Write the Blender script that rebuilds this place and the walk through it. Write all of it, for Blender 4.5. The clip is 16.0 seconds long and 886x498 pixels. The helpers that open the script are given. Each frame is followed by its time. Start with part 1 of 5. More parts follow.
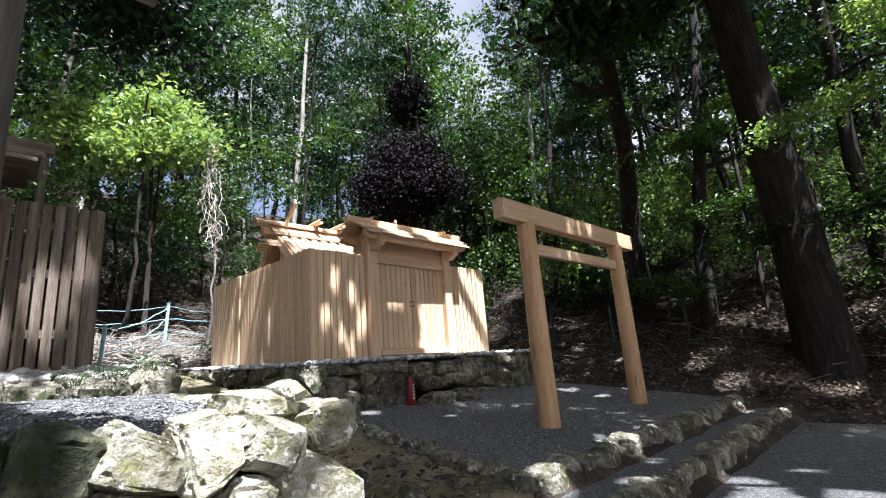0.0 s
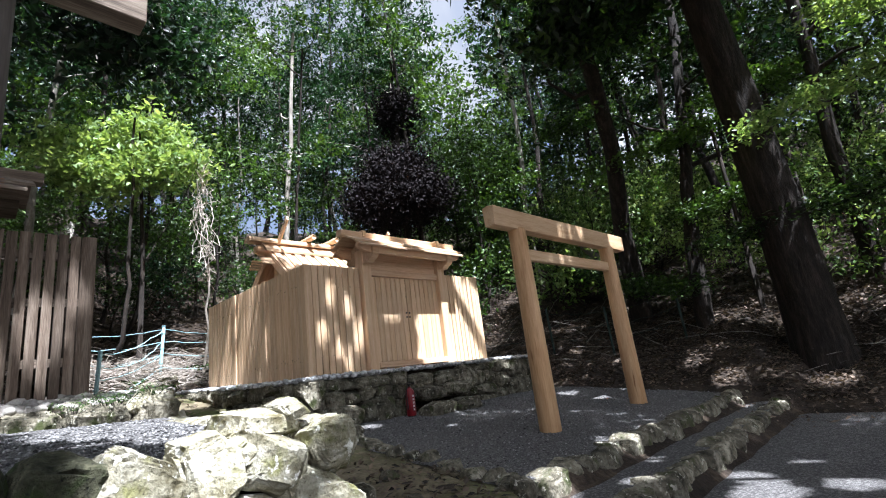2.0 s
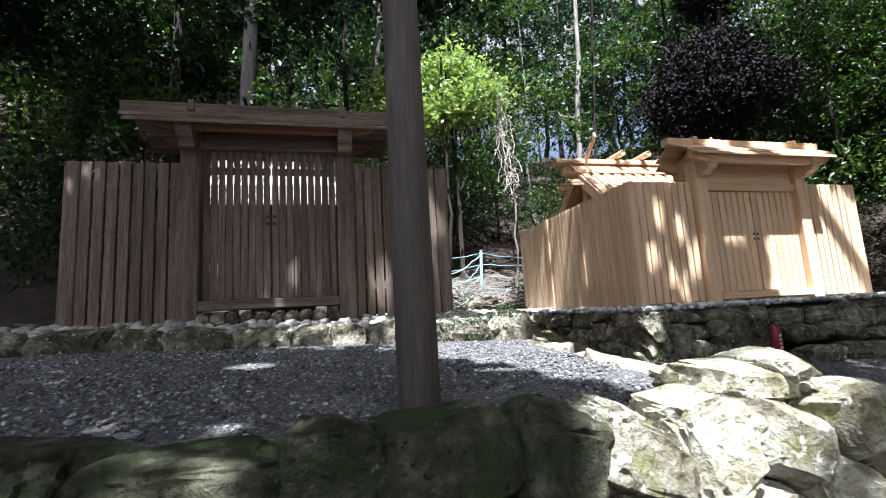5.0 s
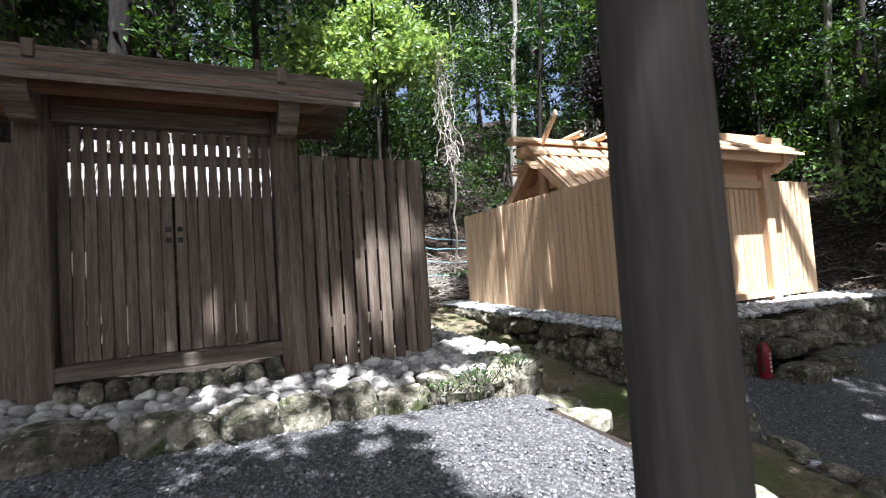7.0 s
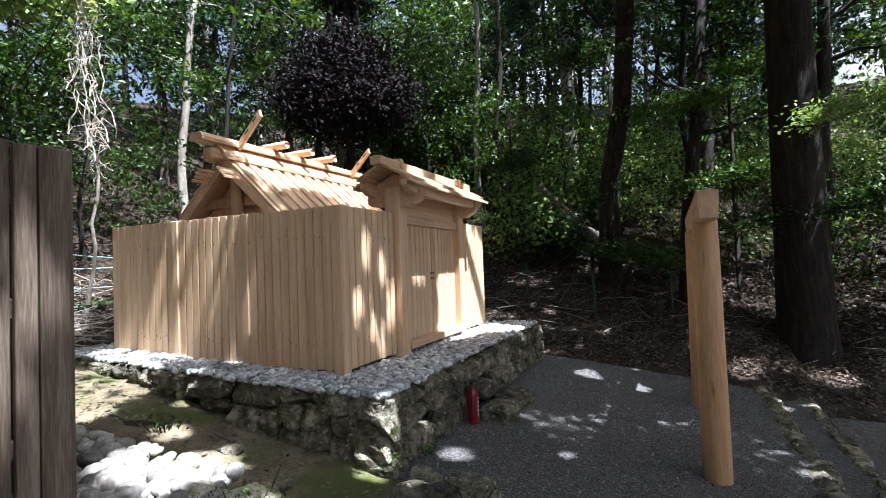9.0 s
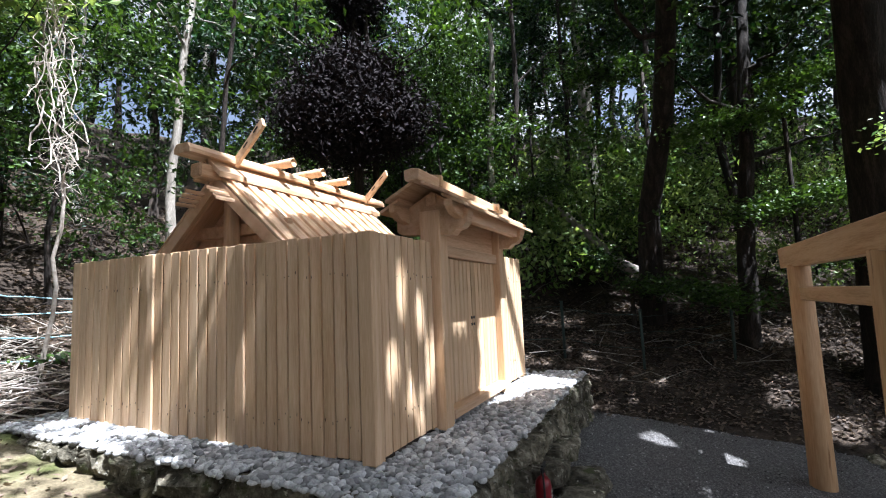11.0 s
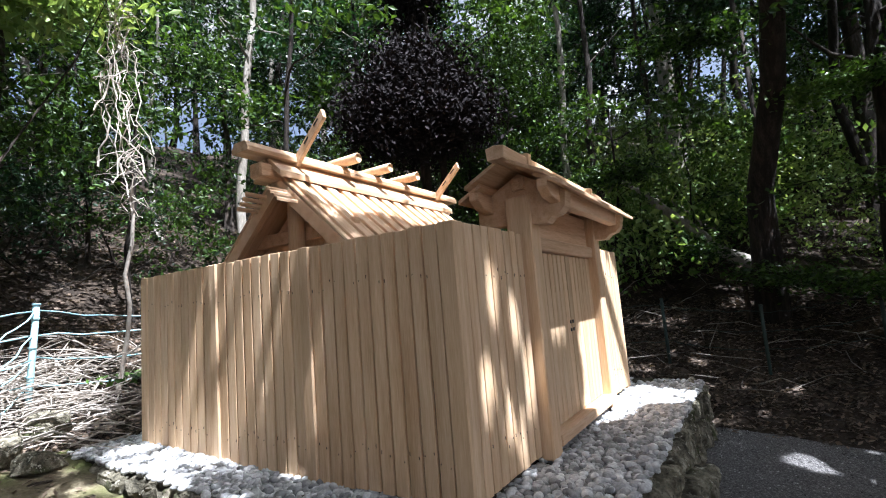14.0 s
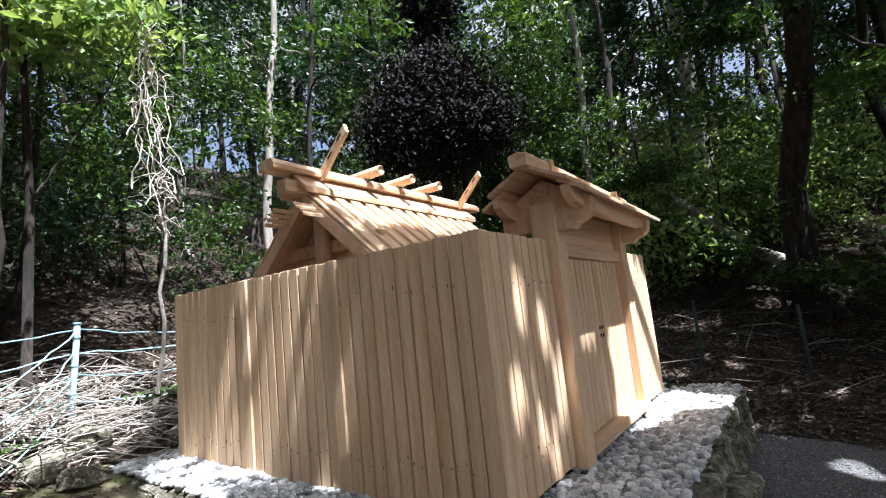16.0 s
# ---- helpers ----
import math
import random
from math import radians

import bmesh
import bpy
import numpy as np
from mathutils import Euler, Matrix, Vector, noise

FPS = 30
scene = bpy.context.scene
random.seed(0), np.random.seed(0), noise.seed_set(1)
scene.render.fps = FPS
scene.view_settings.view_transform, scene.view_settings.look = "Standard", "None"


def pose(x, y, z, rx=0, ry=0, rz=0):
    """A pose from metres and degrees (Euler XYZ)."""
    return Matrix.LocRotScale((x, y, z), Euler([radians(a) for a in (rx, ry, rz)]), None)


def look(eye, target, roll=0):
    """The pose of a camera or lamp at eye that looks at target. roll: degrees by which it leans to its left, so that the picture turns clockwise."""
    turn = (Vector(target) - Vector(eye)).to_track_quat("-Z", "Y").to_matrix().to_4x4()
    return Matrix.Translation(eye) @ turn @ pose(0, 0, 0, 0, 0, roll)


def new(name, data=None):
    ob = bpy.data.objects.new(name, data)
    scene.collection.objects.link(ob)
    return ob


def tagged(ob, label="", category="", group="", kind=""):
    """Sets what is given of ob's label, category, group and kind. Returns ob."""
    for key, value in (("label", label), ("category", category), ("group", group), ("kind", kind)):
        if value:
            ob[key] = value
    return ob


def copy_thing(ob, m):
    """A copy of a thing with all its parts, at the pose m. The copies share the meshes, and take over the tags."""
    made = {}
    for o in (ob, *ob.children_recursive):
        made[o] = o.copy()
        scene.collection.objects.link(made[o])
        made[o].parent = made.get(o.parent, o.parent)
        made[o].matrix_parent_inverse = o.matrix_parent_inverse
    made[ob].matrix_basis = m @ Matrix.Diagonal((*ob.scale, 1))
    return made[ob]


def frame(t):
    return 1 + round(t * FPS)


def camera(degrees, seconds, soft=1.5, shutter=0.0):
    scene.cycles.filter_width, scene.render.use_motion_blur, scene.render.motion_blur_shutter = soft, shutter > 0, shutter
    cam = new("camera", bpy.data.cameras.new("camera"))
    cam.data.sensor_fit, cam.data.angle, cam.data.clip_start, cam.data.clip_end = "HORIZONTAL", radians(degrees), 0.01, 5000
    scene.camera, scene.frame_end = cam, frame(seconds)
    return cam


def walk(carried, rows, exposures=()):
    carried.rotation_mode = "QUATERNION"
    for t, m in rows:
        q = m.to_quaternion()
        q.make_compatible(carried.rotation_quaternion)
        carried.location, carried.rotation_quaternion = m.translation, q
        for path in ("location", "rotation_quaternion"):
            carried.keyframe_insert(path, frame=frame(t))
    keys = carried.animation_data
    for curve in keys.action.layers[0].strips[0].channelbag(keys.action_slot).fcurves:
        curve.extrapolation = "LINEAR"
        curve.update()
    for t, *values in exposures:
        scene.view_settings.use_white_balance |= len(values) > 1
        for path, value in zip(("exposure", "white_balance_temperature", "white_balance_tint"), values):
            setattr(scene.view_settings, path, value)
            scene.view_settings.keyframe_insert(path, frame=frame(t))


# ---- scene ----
SUN, SKY, EXPOSURE = 5.0, 0.05, 2.08
cam = camera(84.8, 16.0, soft=1.1, shutter=0.2)
PATH = [
    (0, (0.157, 0.604, 1.502), (-1.186, 2.01, 1.969), -4.5),
    (0.5, (0.168, 0.596, 1.504), (-1.156, 2.021, 1.971), -4.8),
    (1, (0.184, 0.579, 1.505), (-1.141, 1.987, 2.016), -5.9),
    (1.5, (0.2, 0.581, 1.508), (-1.096, 2.01, 2.035), -6.8),
    (2, (0.199, 0.587, 1.502), (-1.119, 2.006, 2.002), -7.4),
    (2.5, (0.22, 0.592, 1.498), (-1.072, 2.034, 1.997), -6.3),
    (3, (0.199, 0.589, 1.475), (-1.178, 1.967, 1.929), -5.2),
    (3.5, (0.043, 0.499, 1.442), (-1.703, 1.382, 1.855), -3.8),
    (4, (-0.251, 0.377, 1.54), (-2.114, 1.036, 1.847), -4.0),
    (4.5, (-0.479, 0.32, 1.602), (-2.395, 0.8, 1.917), -3.1),
    (7, (-2.185, -0.027, 2.463), (-3.983, 0.841, 2.562), -3.9),
    (7.4, (-2.508, -0.05, 2.691), (-4.052, 1.191, 2.967), -2.6),
    (7.5, (-2.587, -0.073, 2.702), (-4.154, 1.143, 2.96), -0.7),
    (8, (-2.944, 0.047, 2.76), (-4.309, 1.482, 3.037), 1.1),
    (8.5, (-3.269, 0.143, 2.813), (-4.34, 1.831, 2.884), -3.4),
    (9, (-3.57, 0.368, 2.884), (-4.419, 2.177, 2.946), -2.1),
    (9.5, (-3.888, 0.634, 2.942), (-4.802, 2.41, 3.028), -2.6),
    (10, (-4.18, 0.874, 2.993), (-4.982, 2.702, 3.117), -2.1),
    (12.5, (-5.181, 1.928, 3.019), (-6.088, 3.685, 3.317), -4.1),
    (13, (-5.227, 1.973, 3.046), (-6.21, 3.69, 3.34), -3.1),
    (13.5, (-5.225, 1.99, 3.035), (-6.258, 3.685, 3.28), -3.8),
    (14, (-5.224, 1.992, 3.022), (-6.284, 3.672, 3.254), -4.6),
    (14.5, (-5.228, 2.0, 3.02), (-6.291, 3.679, 3.242), -5.0),
    (15, (-5.226, 1.993, 3.018), (-6.298, 3.665, 3.256), -5.2),
    (15.5, (-5.233, 1.989, 3.026), (-6.331, 3.641, 3.284), -5.8),
    (16, (-5.234, 1.976, 3.031), (-6.367, 3.601, 3.306), -6.1),
]
walk(cam, [(t, look(eye, target, roll)) for t, eye, target, roll in PATH],
     exposures=[(0.0, EXPOSURE, 5680, 12), (16.0, EXPOSURE, 5680, 12)])

# ---- light ----
SUN_TO = Vector((0.41, -0.06, 1.0)).normalized()
world = bpy.data.worlds.new("world")
scene.world = world
world.use_nodes = True
wn = world.node_tree.nodes
sky = wn.new("ShaderNodeTexSky")
sky.sky_type = "NISHITA"
sky.sun_disc = False
sky.sun_elevation = math.asin(SUN_TO.z)
sky.sun_rotation = math.atan2(SUN_TO.x, SUN_TO.y)
sky.air_density, sky.dust_density, sky.ozone_density = 1.0, 6.0, 1.0
wn["Background"].inputs["Strength"].default_value = SKY
# thin white cloud over the blue
cloud = wn.new("ShaderNodeTexNoise")
cloud.inputs["Scale"].default_value, cloud.inputs["Detail"].default_value = 2.2, 5.0
veil = wn.new("ShaderNodeMapRange")
veil.inputs["From Min"].default_value, veil.inputs["From Max"].default_value = 0.47, 0.6
veil.inputs["To Min"].default_value, veil.inputs["To Max"].default_value = 0.15, 1.0
grey = wn.new("ShaderNodeRGBToBW")
lift = wn.new("ShaderNodeMath")
lift.operation = "MULTIPLY"
lift.inputs[1].default_value = 2.3
blend = wn.new("ShaderNodeMix")
blend.data_type = "RGBA"
for a, b in ((sky.outputs["Color"], grey.inputs[0]), (grey.outputs[0], lift.inputs[0]), (cloud.outputs[0], veil.inputs[0]), (veil.outputs[0], blend.inputs[0]),
             (sky.outputs["Color"], blend.inputs[6]), (lift.outputs[0], blend.inputs[7]), (blend.outputs[2], wn["Background"].inputs["Color"])):
    world.node_tree.links.new(a, b)
sun = new("sun", bpy.data.lights.new("sun", "SUN"))
sun.data.energy, sun.data.angle, sun.data.color = SUN, radians(0.53), (1.0, 0.975, 0.94)
sun.matrix_world = look(SUN_TO * 60, (0, 0, 0))


# ---- materials ----
def material(name, colours, scale=4.0, fine=40.0, rough=0.7, bump=0.3, stretch=(1, 1, 1), spread=0.25, metal=0.0,
             through_light=0.0, patch=None, depth=0.01, spec=0.3, island=False):
    """A surface with two scales of noise: colours is two or three stops, patch is (colour, scale, from, to)."""
    m = bpy.data.materials.new(name)
    m.use_nodes = True
    t = m.node_tree
    n, l = t.nodes, t.links
    b = n["Principled BSDF"]
    co = n.new("ShaderNodeTexCoord")
    info = n.new("ShaderNodeNewGeometry" if island else "ShaderNodeObjectInfo")
    chance = info.outputs["Random Per Island" if island else "Random"]
    shift = n.new("ShaderNodeVectorMath")
    shift.operation = "MULTIPLY_ADD"
    l.new(chance, shift.inputs[0])
    shift.inputs[1].default_value = (37.0, 53.0, 71.0)
    l.new(co.outputs["Object"], shift.inputs[2])
    mp = n.new("ShaderNodeMapping")
    mp.inputs["Scale"].default_value = stretch
    l.new(shift.outputs[0], mp.inputs["Vector"])
    big = n.new("ShaderNodeTexNoise")
    big.inputs["Scale"].default_value, big.inputs["Detail"].default_value, big.inputs["Roughness"].default_value = scale, 9.0, 0.6
    small = n.new("ShaderNodeTexNoise")
    small.inputs["Scale"].default_value, small.inputs["Detail"].default_value = fine, 4.0
    for q in (big, small):
        l.new(mp.outputs[0], q.inputs["Vector"])
    both = n.new("ShaderNodeMath")
    both.operation = "MULTIPLY_ADD"
    l.new(small.outputs["Fac"], both.inputs[0])
    both.inputs[1].default_value = 0.55
    l.new(big.outputs["Fac"], both.inputs[2])
    ramp = n.new("ShaderNodeValToRGB")
    stops = ramp.color_ramp.elements
    while len(stops) < len(colours):
        stops.new(0.5)
    for k, c in enumerate(colours):
        stops[k].position = 0.52 + 0.5 * k / (len(colours) - 1)
        stops[k].color = (*c, 1)
    l.new(both.outputs[0], ramp.inputs["Fac"])
    hsv = n.new("ShaderNodeHueSaturation")
    vary = n.new("ShaderNodeMapRange")
    vary.inputs["To Min"].default_value, vary.inputs["To Max"].default_value = 1 - spread, 1 + spread
    l.new(chance, vary.inputs["Value"])
    l.new(vary.outputs[0], hsv.inputs["Value"])
    l.new(ramp.outputs["Color"], hsv.inputs["Color"])
    colour = hsv.outputs["Color"]
    if patch:
        pn = n.new("ShaderNodeTexNoise")
        pn.inputs["Scale"].default_value, pn.inputs["Detail"].default_value = patch[1], 6.0
        l.new(mp.outputs[0], pn.inputs["Vector"])
        pr = n.new("ShaderNodeMapRange")
        pr.inputs["From Min"].default_value, pr.inputs["From Max"].default_value = patch[2], patch[3]
        l.new(pn.outputs["Fac"], pr.inputs["Value"])
        mix = n.new("ShaderNodeMix")
        mix.data_type = "RGBA"
        l.new(pr.outputs[0], mix.inputs["Factor"])
        l.new(colour, mix.inputs["A"])
        mix.inputs["B"].default_value = (*patch[0], 1)
        colour = mix.outputs["Result"]
    l.new(colour, b.inputs["Base Color"])
    b.inputs["Roughness"].default_value, b.inputs["Metallic"].default_value = rough, metal
    b.inputs["Specular IOR Level"].default_value = spec
    if bump:
        bp = n.new("ShaderNodeBump")
        bp.inputs["Strength"].default_value, bp.inputs["Distance"].default_value = bump, depth
        l.new(both.outputs[0], bp.inputs["Height"])
        l.new(bp.outputs[0], b.inputs["Normal"])
    if through_light:
        tr = n.new("ShaderNodeBsdfTranslucent")
        l.new(colour, tr.inputs["Color"])
        ms = n.new("ShaderNodeMixShader")
        ms.inputs[0].default_value = through_light
        l.new(b.outputs[0], ms.inputs[1])
        l.new(tr.outputs[0], ms.inputs[2])
        l.new(ms.outputs[0], n["Material Output"].inputs["Surface"])
    return m


def leaf_material(name, dark, light, rough=0.42, thin=0.3):
    """Leaves: the colour varies leaf by leaf and tree by tree."""
    m = bpy.data.materials.new(name)
    m.use_nodes = True
    n, l = m.node_tree.nodes, m.node_tree.links
    b = n["Principled BSDF"]
    geo, info = n.new("ShaderNodeNewGeometry"), n.new("ShaderNodeObjectInfo")
    add = n.new("ShaderNodeMath")
    add.operation = "MULTIPLY_ADD"
    l.new(info.outputs["Random"], add.inputs[0])
    add.inputs[1].default_value = 0.45
    half = n.new("ShaderNodeMath")
    half.operation = "MULTIPLY"
    half.inputs[1].default_value = 0.6
    l.new(geo.outputs["Random Per Island"], half.inputs[0])
    l.new(half.outputs[0], add.inputs[2])
    ramp = n.new("ShaderNodeValToRGB")
    ramp.color_ramp.elements[0].color, ramp.color_ramp.elements[1].color = (*dark, 1), (*light, 1)
    ramp.color_ramp.elements[0].position = 0.18
    l.new(add.outputs[0], ramp.inputs["Fac"])
    l.new(ramp.outputs["Color"], b.inputs["Base Color"])
    b.inputs["Roughness"].default_value, b.inputs["Specular IOR Level"].default_value = rough, 0.32
    tr = n.new("ShaderNodeBsdfTranslucent")
    glow = n.new("ShaderNodeMix")
    glow.data_type, glow.blend_type = "RGBA", "MULTIPLY"
    glow.inputs["Factor"].default_value = 1.0
    l.new(ramp.outputs["Color"], glow.inputs["A"])
    glow.inputs["B"].default_value = (1.3, 1.2, 0.6, 1)
    l.new(glow.outputs["Result"], tr.inputs["Color"])
    ms = n.new("ShaderNodeMixShader")
    ms.inputs[0].default_value = thin
    l.new(b.outputs[0], ms.inputs[1])
    l.new(tr.outputs[0], ms.inputs[2])
    l.new(ms.outputs[0], n["Material Output"].inputs["Surface"])
    return m


def stone_material(name, dark, mid, light, moss, lichen, mossy=0.56, pale=0.6):
    """Weathered field stone: mottled at hand's-breadth size, with moss, pale lichen blotches and dark pits."""
    m = bpy.data.materials.new(name)
    m.use_nodes = True
    n, l = m.node_tree.nodes, m.node_tree.links
    b = n["Principled BSDF"]
    geo, info = n.new("ShaderNodeNewGeometry"), n.new("ShaderNodeObjectInfo")
    at = n.new("ShaderNodeVectorMath")
    at.operation = "MULTIPLY_ADD"
    l.new(info.outputs["Random"], at.inputs[0])
    at.inputs[1].default_value = (31.0, 47.0, 67.0)
    l.new(geo.outputs["Position"], at.inputs[2])

    def field(scale, detail, rough):
        q = n.new("ShaderNodeTexNoise")
        q.inputs["Scale"].default_value, q.inputs["Detail"].default_value, q.inputs["Roughness"].default_value = scale, detail, rough
        l.new(at.outputs[0], q.inputs["Vector"])
        return q.outputs["Fac"]

    def band(value, lo, hi):
        q = n.new("ShaderNodeMapRange")
        q.inputs["From Min"].default_value, q.inputs["From Max"].default_value = lo, hi
        l.new(value, q.inputs["Value"])
        return q.outputs[0]

    def over(colour, factor, top):
        q = n.new("ShaderNodeMix")
        q.data_type = "RGBA"
        l.new(factor, q.inputs["Factor"])
        l.new(colour, q.inputs["A"])
        q.inputs["B"].default_value = (*top, 1)
        return q.outputs["Result"]

    body, grain, spots = field(7.0, 8.0, 0.68), field(38.0, 5.0, 0.6), field(16.0, 6.0, 0.62)
    ramp = n.new("ShaderNodeValToRGB")
    e = ramp.color_ramp.elements
    e.new(0.5)
    for k, (p, c) in enumerate(((0.36, dark), (0.5, mid), (0.66, light))):
        e[k].position, e[k].color = p, (*c, 1)
    l.new(body, ramp.inputs["Fac"])
    hsv = n.new("ShaderNodeHueSaturation")
    vary = n.new("ShaderNodeMapRange")
    vary.inputs["To Min"].default_value, vary.inputs["To Max"].default_value = 0.62, 1.4
    l.new(info.outputs["Random"], vary.inputs["Value"])
    l.new(vary.outputs[0], hsv.inputs["Value"])
    l.new(ramp.outputs["Color"], hsv.inputs["Color"])
    c = over(hsv.outputs["Color"], band(field(4.5, 6.0, 0.6), mossy, mossy + 0.1), moss)
    c = over(c, band(spots, pale, pale + 0.05), lichen)
    c = over(c, band(grain, 0.40, 0.30), tuple(v * 0.4 for v in dark))
    l.new(c, b.inputs["Base Color"])
    b.inputs["Roughness"].default_value, b.inputs["Specular IOR Level"].default_value = 0.88, 0.25
    mix = n.new("ShaderNodeMath")
    mix.operation = "MULTIPLY_ADD"
    l.new(grain, mix.inputs[0])
    mix.inputs[1].default_value = 0.35
    l.new(body, mix.inputs[2])
    bp = n.new("ShaderNodeBump")
    bp.inputs["Strength"].default_value, bp.inputs["Distance"].default_value = 0.9, 0.07
    l.new(mix.outputs[0], bp.inputs["Height"])
    l.new(bp.outputs[0], b.inputs["Normal"])
    return m


NEW_WOOD = material("new_cypress", [(0.54, 0.34, 0.185), (0.68, 0.475, 0.29), (0.78, 0.585, 0.39)], 1.6, 14, 0.62, 0.12, (9, 9, 0.55), 0.09, depth=0.003)
NEW_WOOD_Y = material("new_cypress_level", [(0.47, 0.28, 0.155), (0.65, 0.44, 0.27), (0.75, 0.55, 0.37)], 1.6, 14, 0.6, 0.12, (9, 0.55, 9), 0.1, depth=0.003)
NEW_WOOD_X = material("new_cypress_sloping", [(0.47, 0.28, 0.155), (0.65, 0.44, 0.27), (0.75, 0.55, 0.37)], 1.6, 14, 0.6, 0.12, (0.7, 9, 0.7), 0.1, depth=0.003)
OLD_WOOD = material("weathered_cypress", [(0.055, 0.038, 0.026), (0.125, 0.093, 0.068), (0.22, 0.175, 0.135)], 2.0, 16, 0.85, 0.4, (9, 9, 0.5), 0.2, depth=0.004)
OLD_WOOD_Y = material("weathered_cypress_level", [(0.06, 0.045, 0.034), (0.14, 0.108, 0.08), (0.25, 0.205, 0.16)], 2.0, 16, 0.85, 0.4, (9, 0.5, 9), 0.15, depth=0.004)
OLD_WOOD_X = material("weathered_cypress_sloping", [(0.11, 0.095, 0.08), (0.19, 0.17, 0.15), (0.28, 0.26, 0.24)], 2.0, 16, 0.85, 0.4, (0.5, 9, 0.5), 0.12, depth=0.004)
OLD_LOG = material("weathered_log", [(0.05, 0.042, 0.036), (0.088, 0.074, 0.063), (0.135, 0.116, 0.10)], 1.5, 14, 0.8, 0.3, (5, 5, 0.4), 0.05, depth=0.003)
MOSSY_SOIL = material("mossy_soil", [(0.06, 0.05, 0.03), (0.14, 0.115, 0.07), (0.23, 0.195, 0.13)], 3.0, 32, 0.95, 0.8, (1, 1, 1), 0.0, patch=((0.075, 0.09, 0.025), 1.4, 0.45, 0.62), depth=0.03)
TORII_WOOD = material("golden_cypress_log", [(0.36, 0.20, 0.09), (0.52, 0.32, 0.16), (0.62, 0.42, 0.24)], 1.3, 12, 0.5, 0.15, (6, 6, 0.5), 0.06, patch=((0.24, 0.12, 0.05), 3.2, 0.66, 0.74), depth=0.004)
TORII_WOOD_Y = material("golden_cypress_beam", [(0.42, 0.25, 0.13), (0.58, 0.39, 0.23), (0.66, 0.48, 0.31)], 1.6, 14, 0.55, 0.12, (9, 0.55, 9), 0.06, depth=0.003)
OLD_RED = material("sheltered_cypress", [(0.10, 0.05, 0.025), (0.19, 0.10, 0.055), (0.25, 0.14, 0.08)], 2.0, 16, 0.75, 0.3, (9, 0.6, 9), 0.15, depth=0.003)
STONE = stone_material("mossy_stone", (0.04, 0.037, 0.025), (0.145, 0.13, 0.093), (0.33, 0.305, 0.235), (0.06, 0.07, 0.025), (0.42, 0.405, 0.33))
# Mossy stone again, with the shade on the terrace face put into its colour.
SHADE_STONE = stone_material("shade_toned_mossy_stone", (0.009, 0.010, 0.005), (0.036, 0.036, 0.020), (0.115, 0.11, 0.07), (0.028, 0.042, 0.011), (0.2, 0.21, 0.17), 0.5, 0.66)
# Pale tone carries sunlight on the corner; the olive moss also carries shadow tints.
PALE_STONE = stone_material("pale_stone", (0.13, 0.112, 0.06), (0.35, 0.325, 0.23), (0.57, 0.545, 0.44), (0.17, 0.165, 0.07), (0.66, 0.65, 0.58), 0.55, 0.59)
PEBBLE = material("white_pebble", [(0.24, 0.245, 0.25), (0.44, 0.445, 0.445), (0.64, 0.64, 0.63)], 9, 60, 0.75, 0.2, (1, 1, 1), 0.5, island=True)
BROWN_PEBBLE = material("grey_pebble", [(0.16, 0.145, 0.125), (0.30, 0.28, 0.25), (0.46, 0.44, 0.41)], 9, 60, 0.8, 0.2, (1, 1, 1), 0.5, island=True)
GRAVEL = material("dark_gravel", [(0.034, 0.033, 0.032), (0.092, 0.088, 0.086), (0.30, 0.29, 0.28)], 45, 130, 0.9, 1.0, (1, 1, 1), 0.0, depth=0.03)
GRAVEL_STONE = material("gravel_stone", [(0.05, 0.048, 0.047), (0.13, 0.127, 0.125), (0.36, 0.355, 0.345)], 22, 60, 0.85, 0.2, (1, 1, 1), 0.7, island=True)
SOIL = material("leaf_litter", [(0.009, 0.006, 0.004), (0.028, 0.020, 0.014), (0.08, 0.058, 0.04)], 2.2, 30, 0.95, 1.0, (1, 1, 1), 0.0, depth=0.05)
BARK = material("dark_bark", [(0.006, 0.005, 0.004), (0.018, 0.014, 0.011), (0.05, 0.038, 0.03)], 3.0, 20, 0.95, 1.0, (4, 4, 0.6), 0.3, depth=0.03)
PALE_BARK = material("pale_bark", [(0.10, 0.09, 0.075), (0.22, 0.20, 0.17), (0.36, 0.34, 0.30)], 2.0, 18, 0.9, 0.6, (3, 3, 0.8), 0.2, depth=0.02)
VINE = material("dry_vine", [(0.26, 0.22, 0.18), (0.44, 0.39, 0.33), (0.58, 0.53, 0.48)], 4, 30, 0.9, 0.3)
LEAF = leaf_material("evergreen_leaf", (0.004, 0.014, 0.004), (0.085, 0.17, 0.026))
LEAF_DEEP = leaf_material("deep_evergreen_leaf", (0.003, 0.011, 0.006), (0.028, 0.08, 0.030))
# Lit copy of the green leaf: sunshine is put into the base colour.
LEAF_SUN_TONED = leaf_material("sun_toned_leaf", (0.08, 0.16, 0.04), (0.34, 0.45, 0.17), 0.4, 0.4)
LEAF_DARK = leaf_material("withered_purple_leaf", (0.003, 0.002, 0.0025), (0.013, 0.0085, 0.0105), 0.9, 0.03)
LITTER_LEAF = leaf_material("fallen_leaf", (0.008, 0.006, 0.004), (0.23, 0.17, 0.125), 0.6, 0.1)
DARK_METAL = material("dark_iron", [(0.02, 0.02, 0.02), (0.05, 0.05, 0.05)], 20, 90, 0.5, 0.1, metal=0.7)
RED = material("red_enamel", [(0.17, 0.007, 0.012), (0.23, 0.010, 0.016)], 6, 50, 0.3, 0.0, spec=0.5)
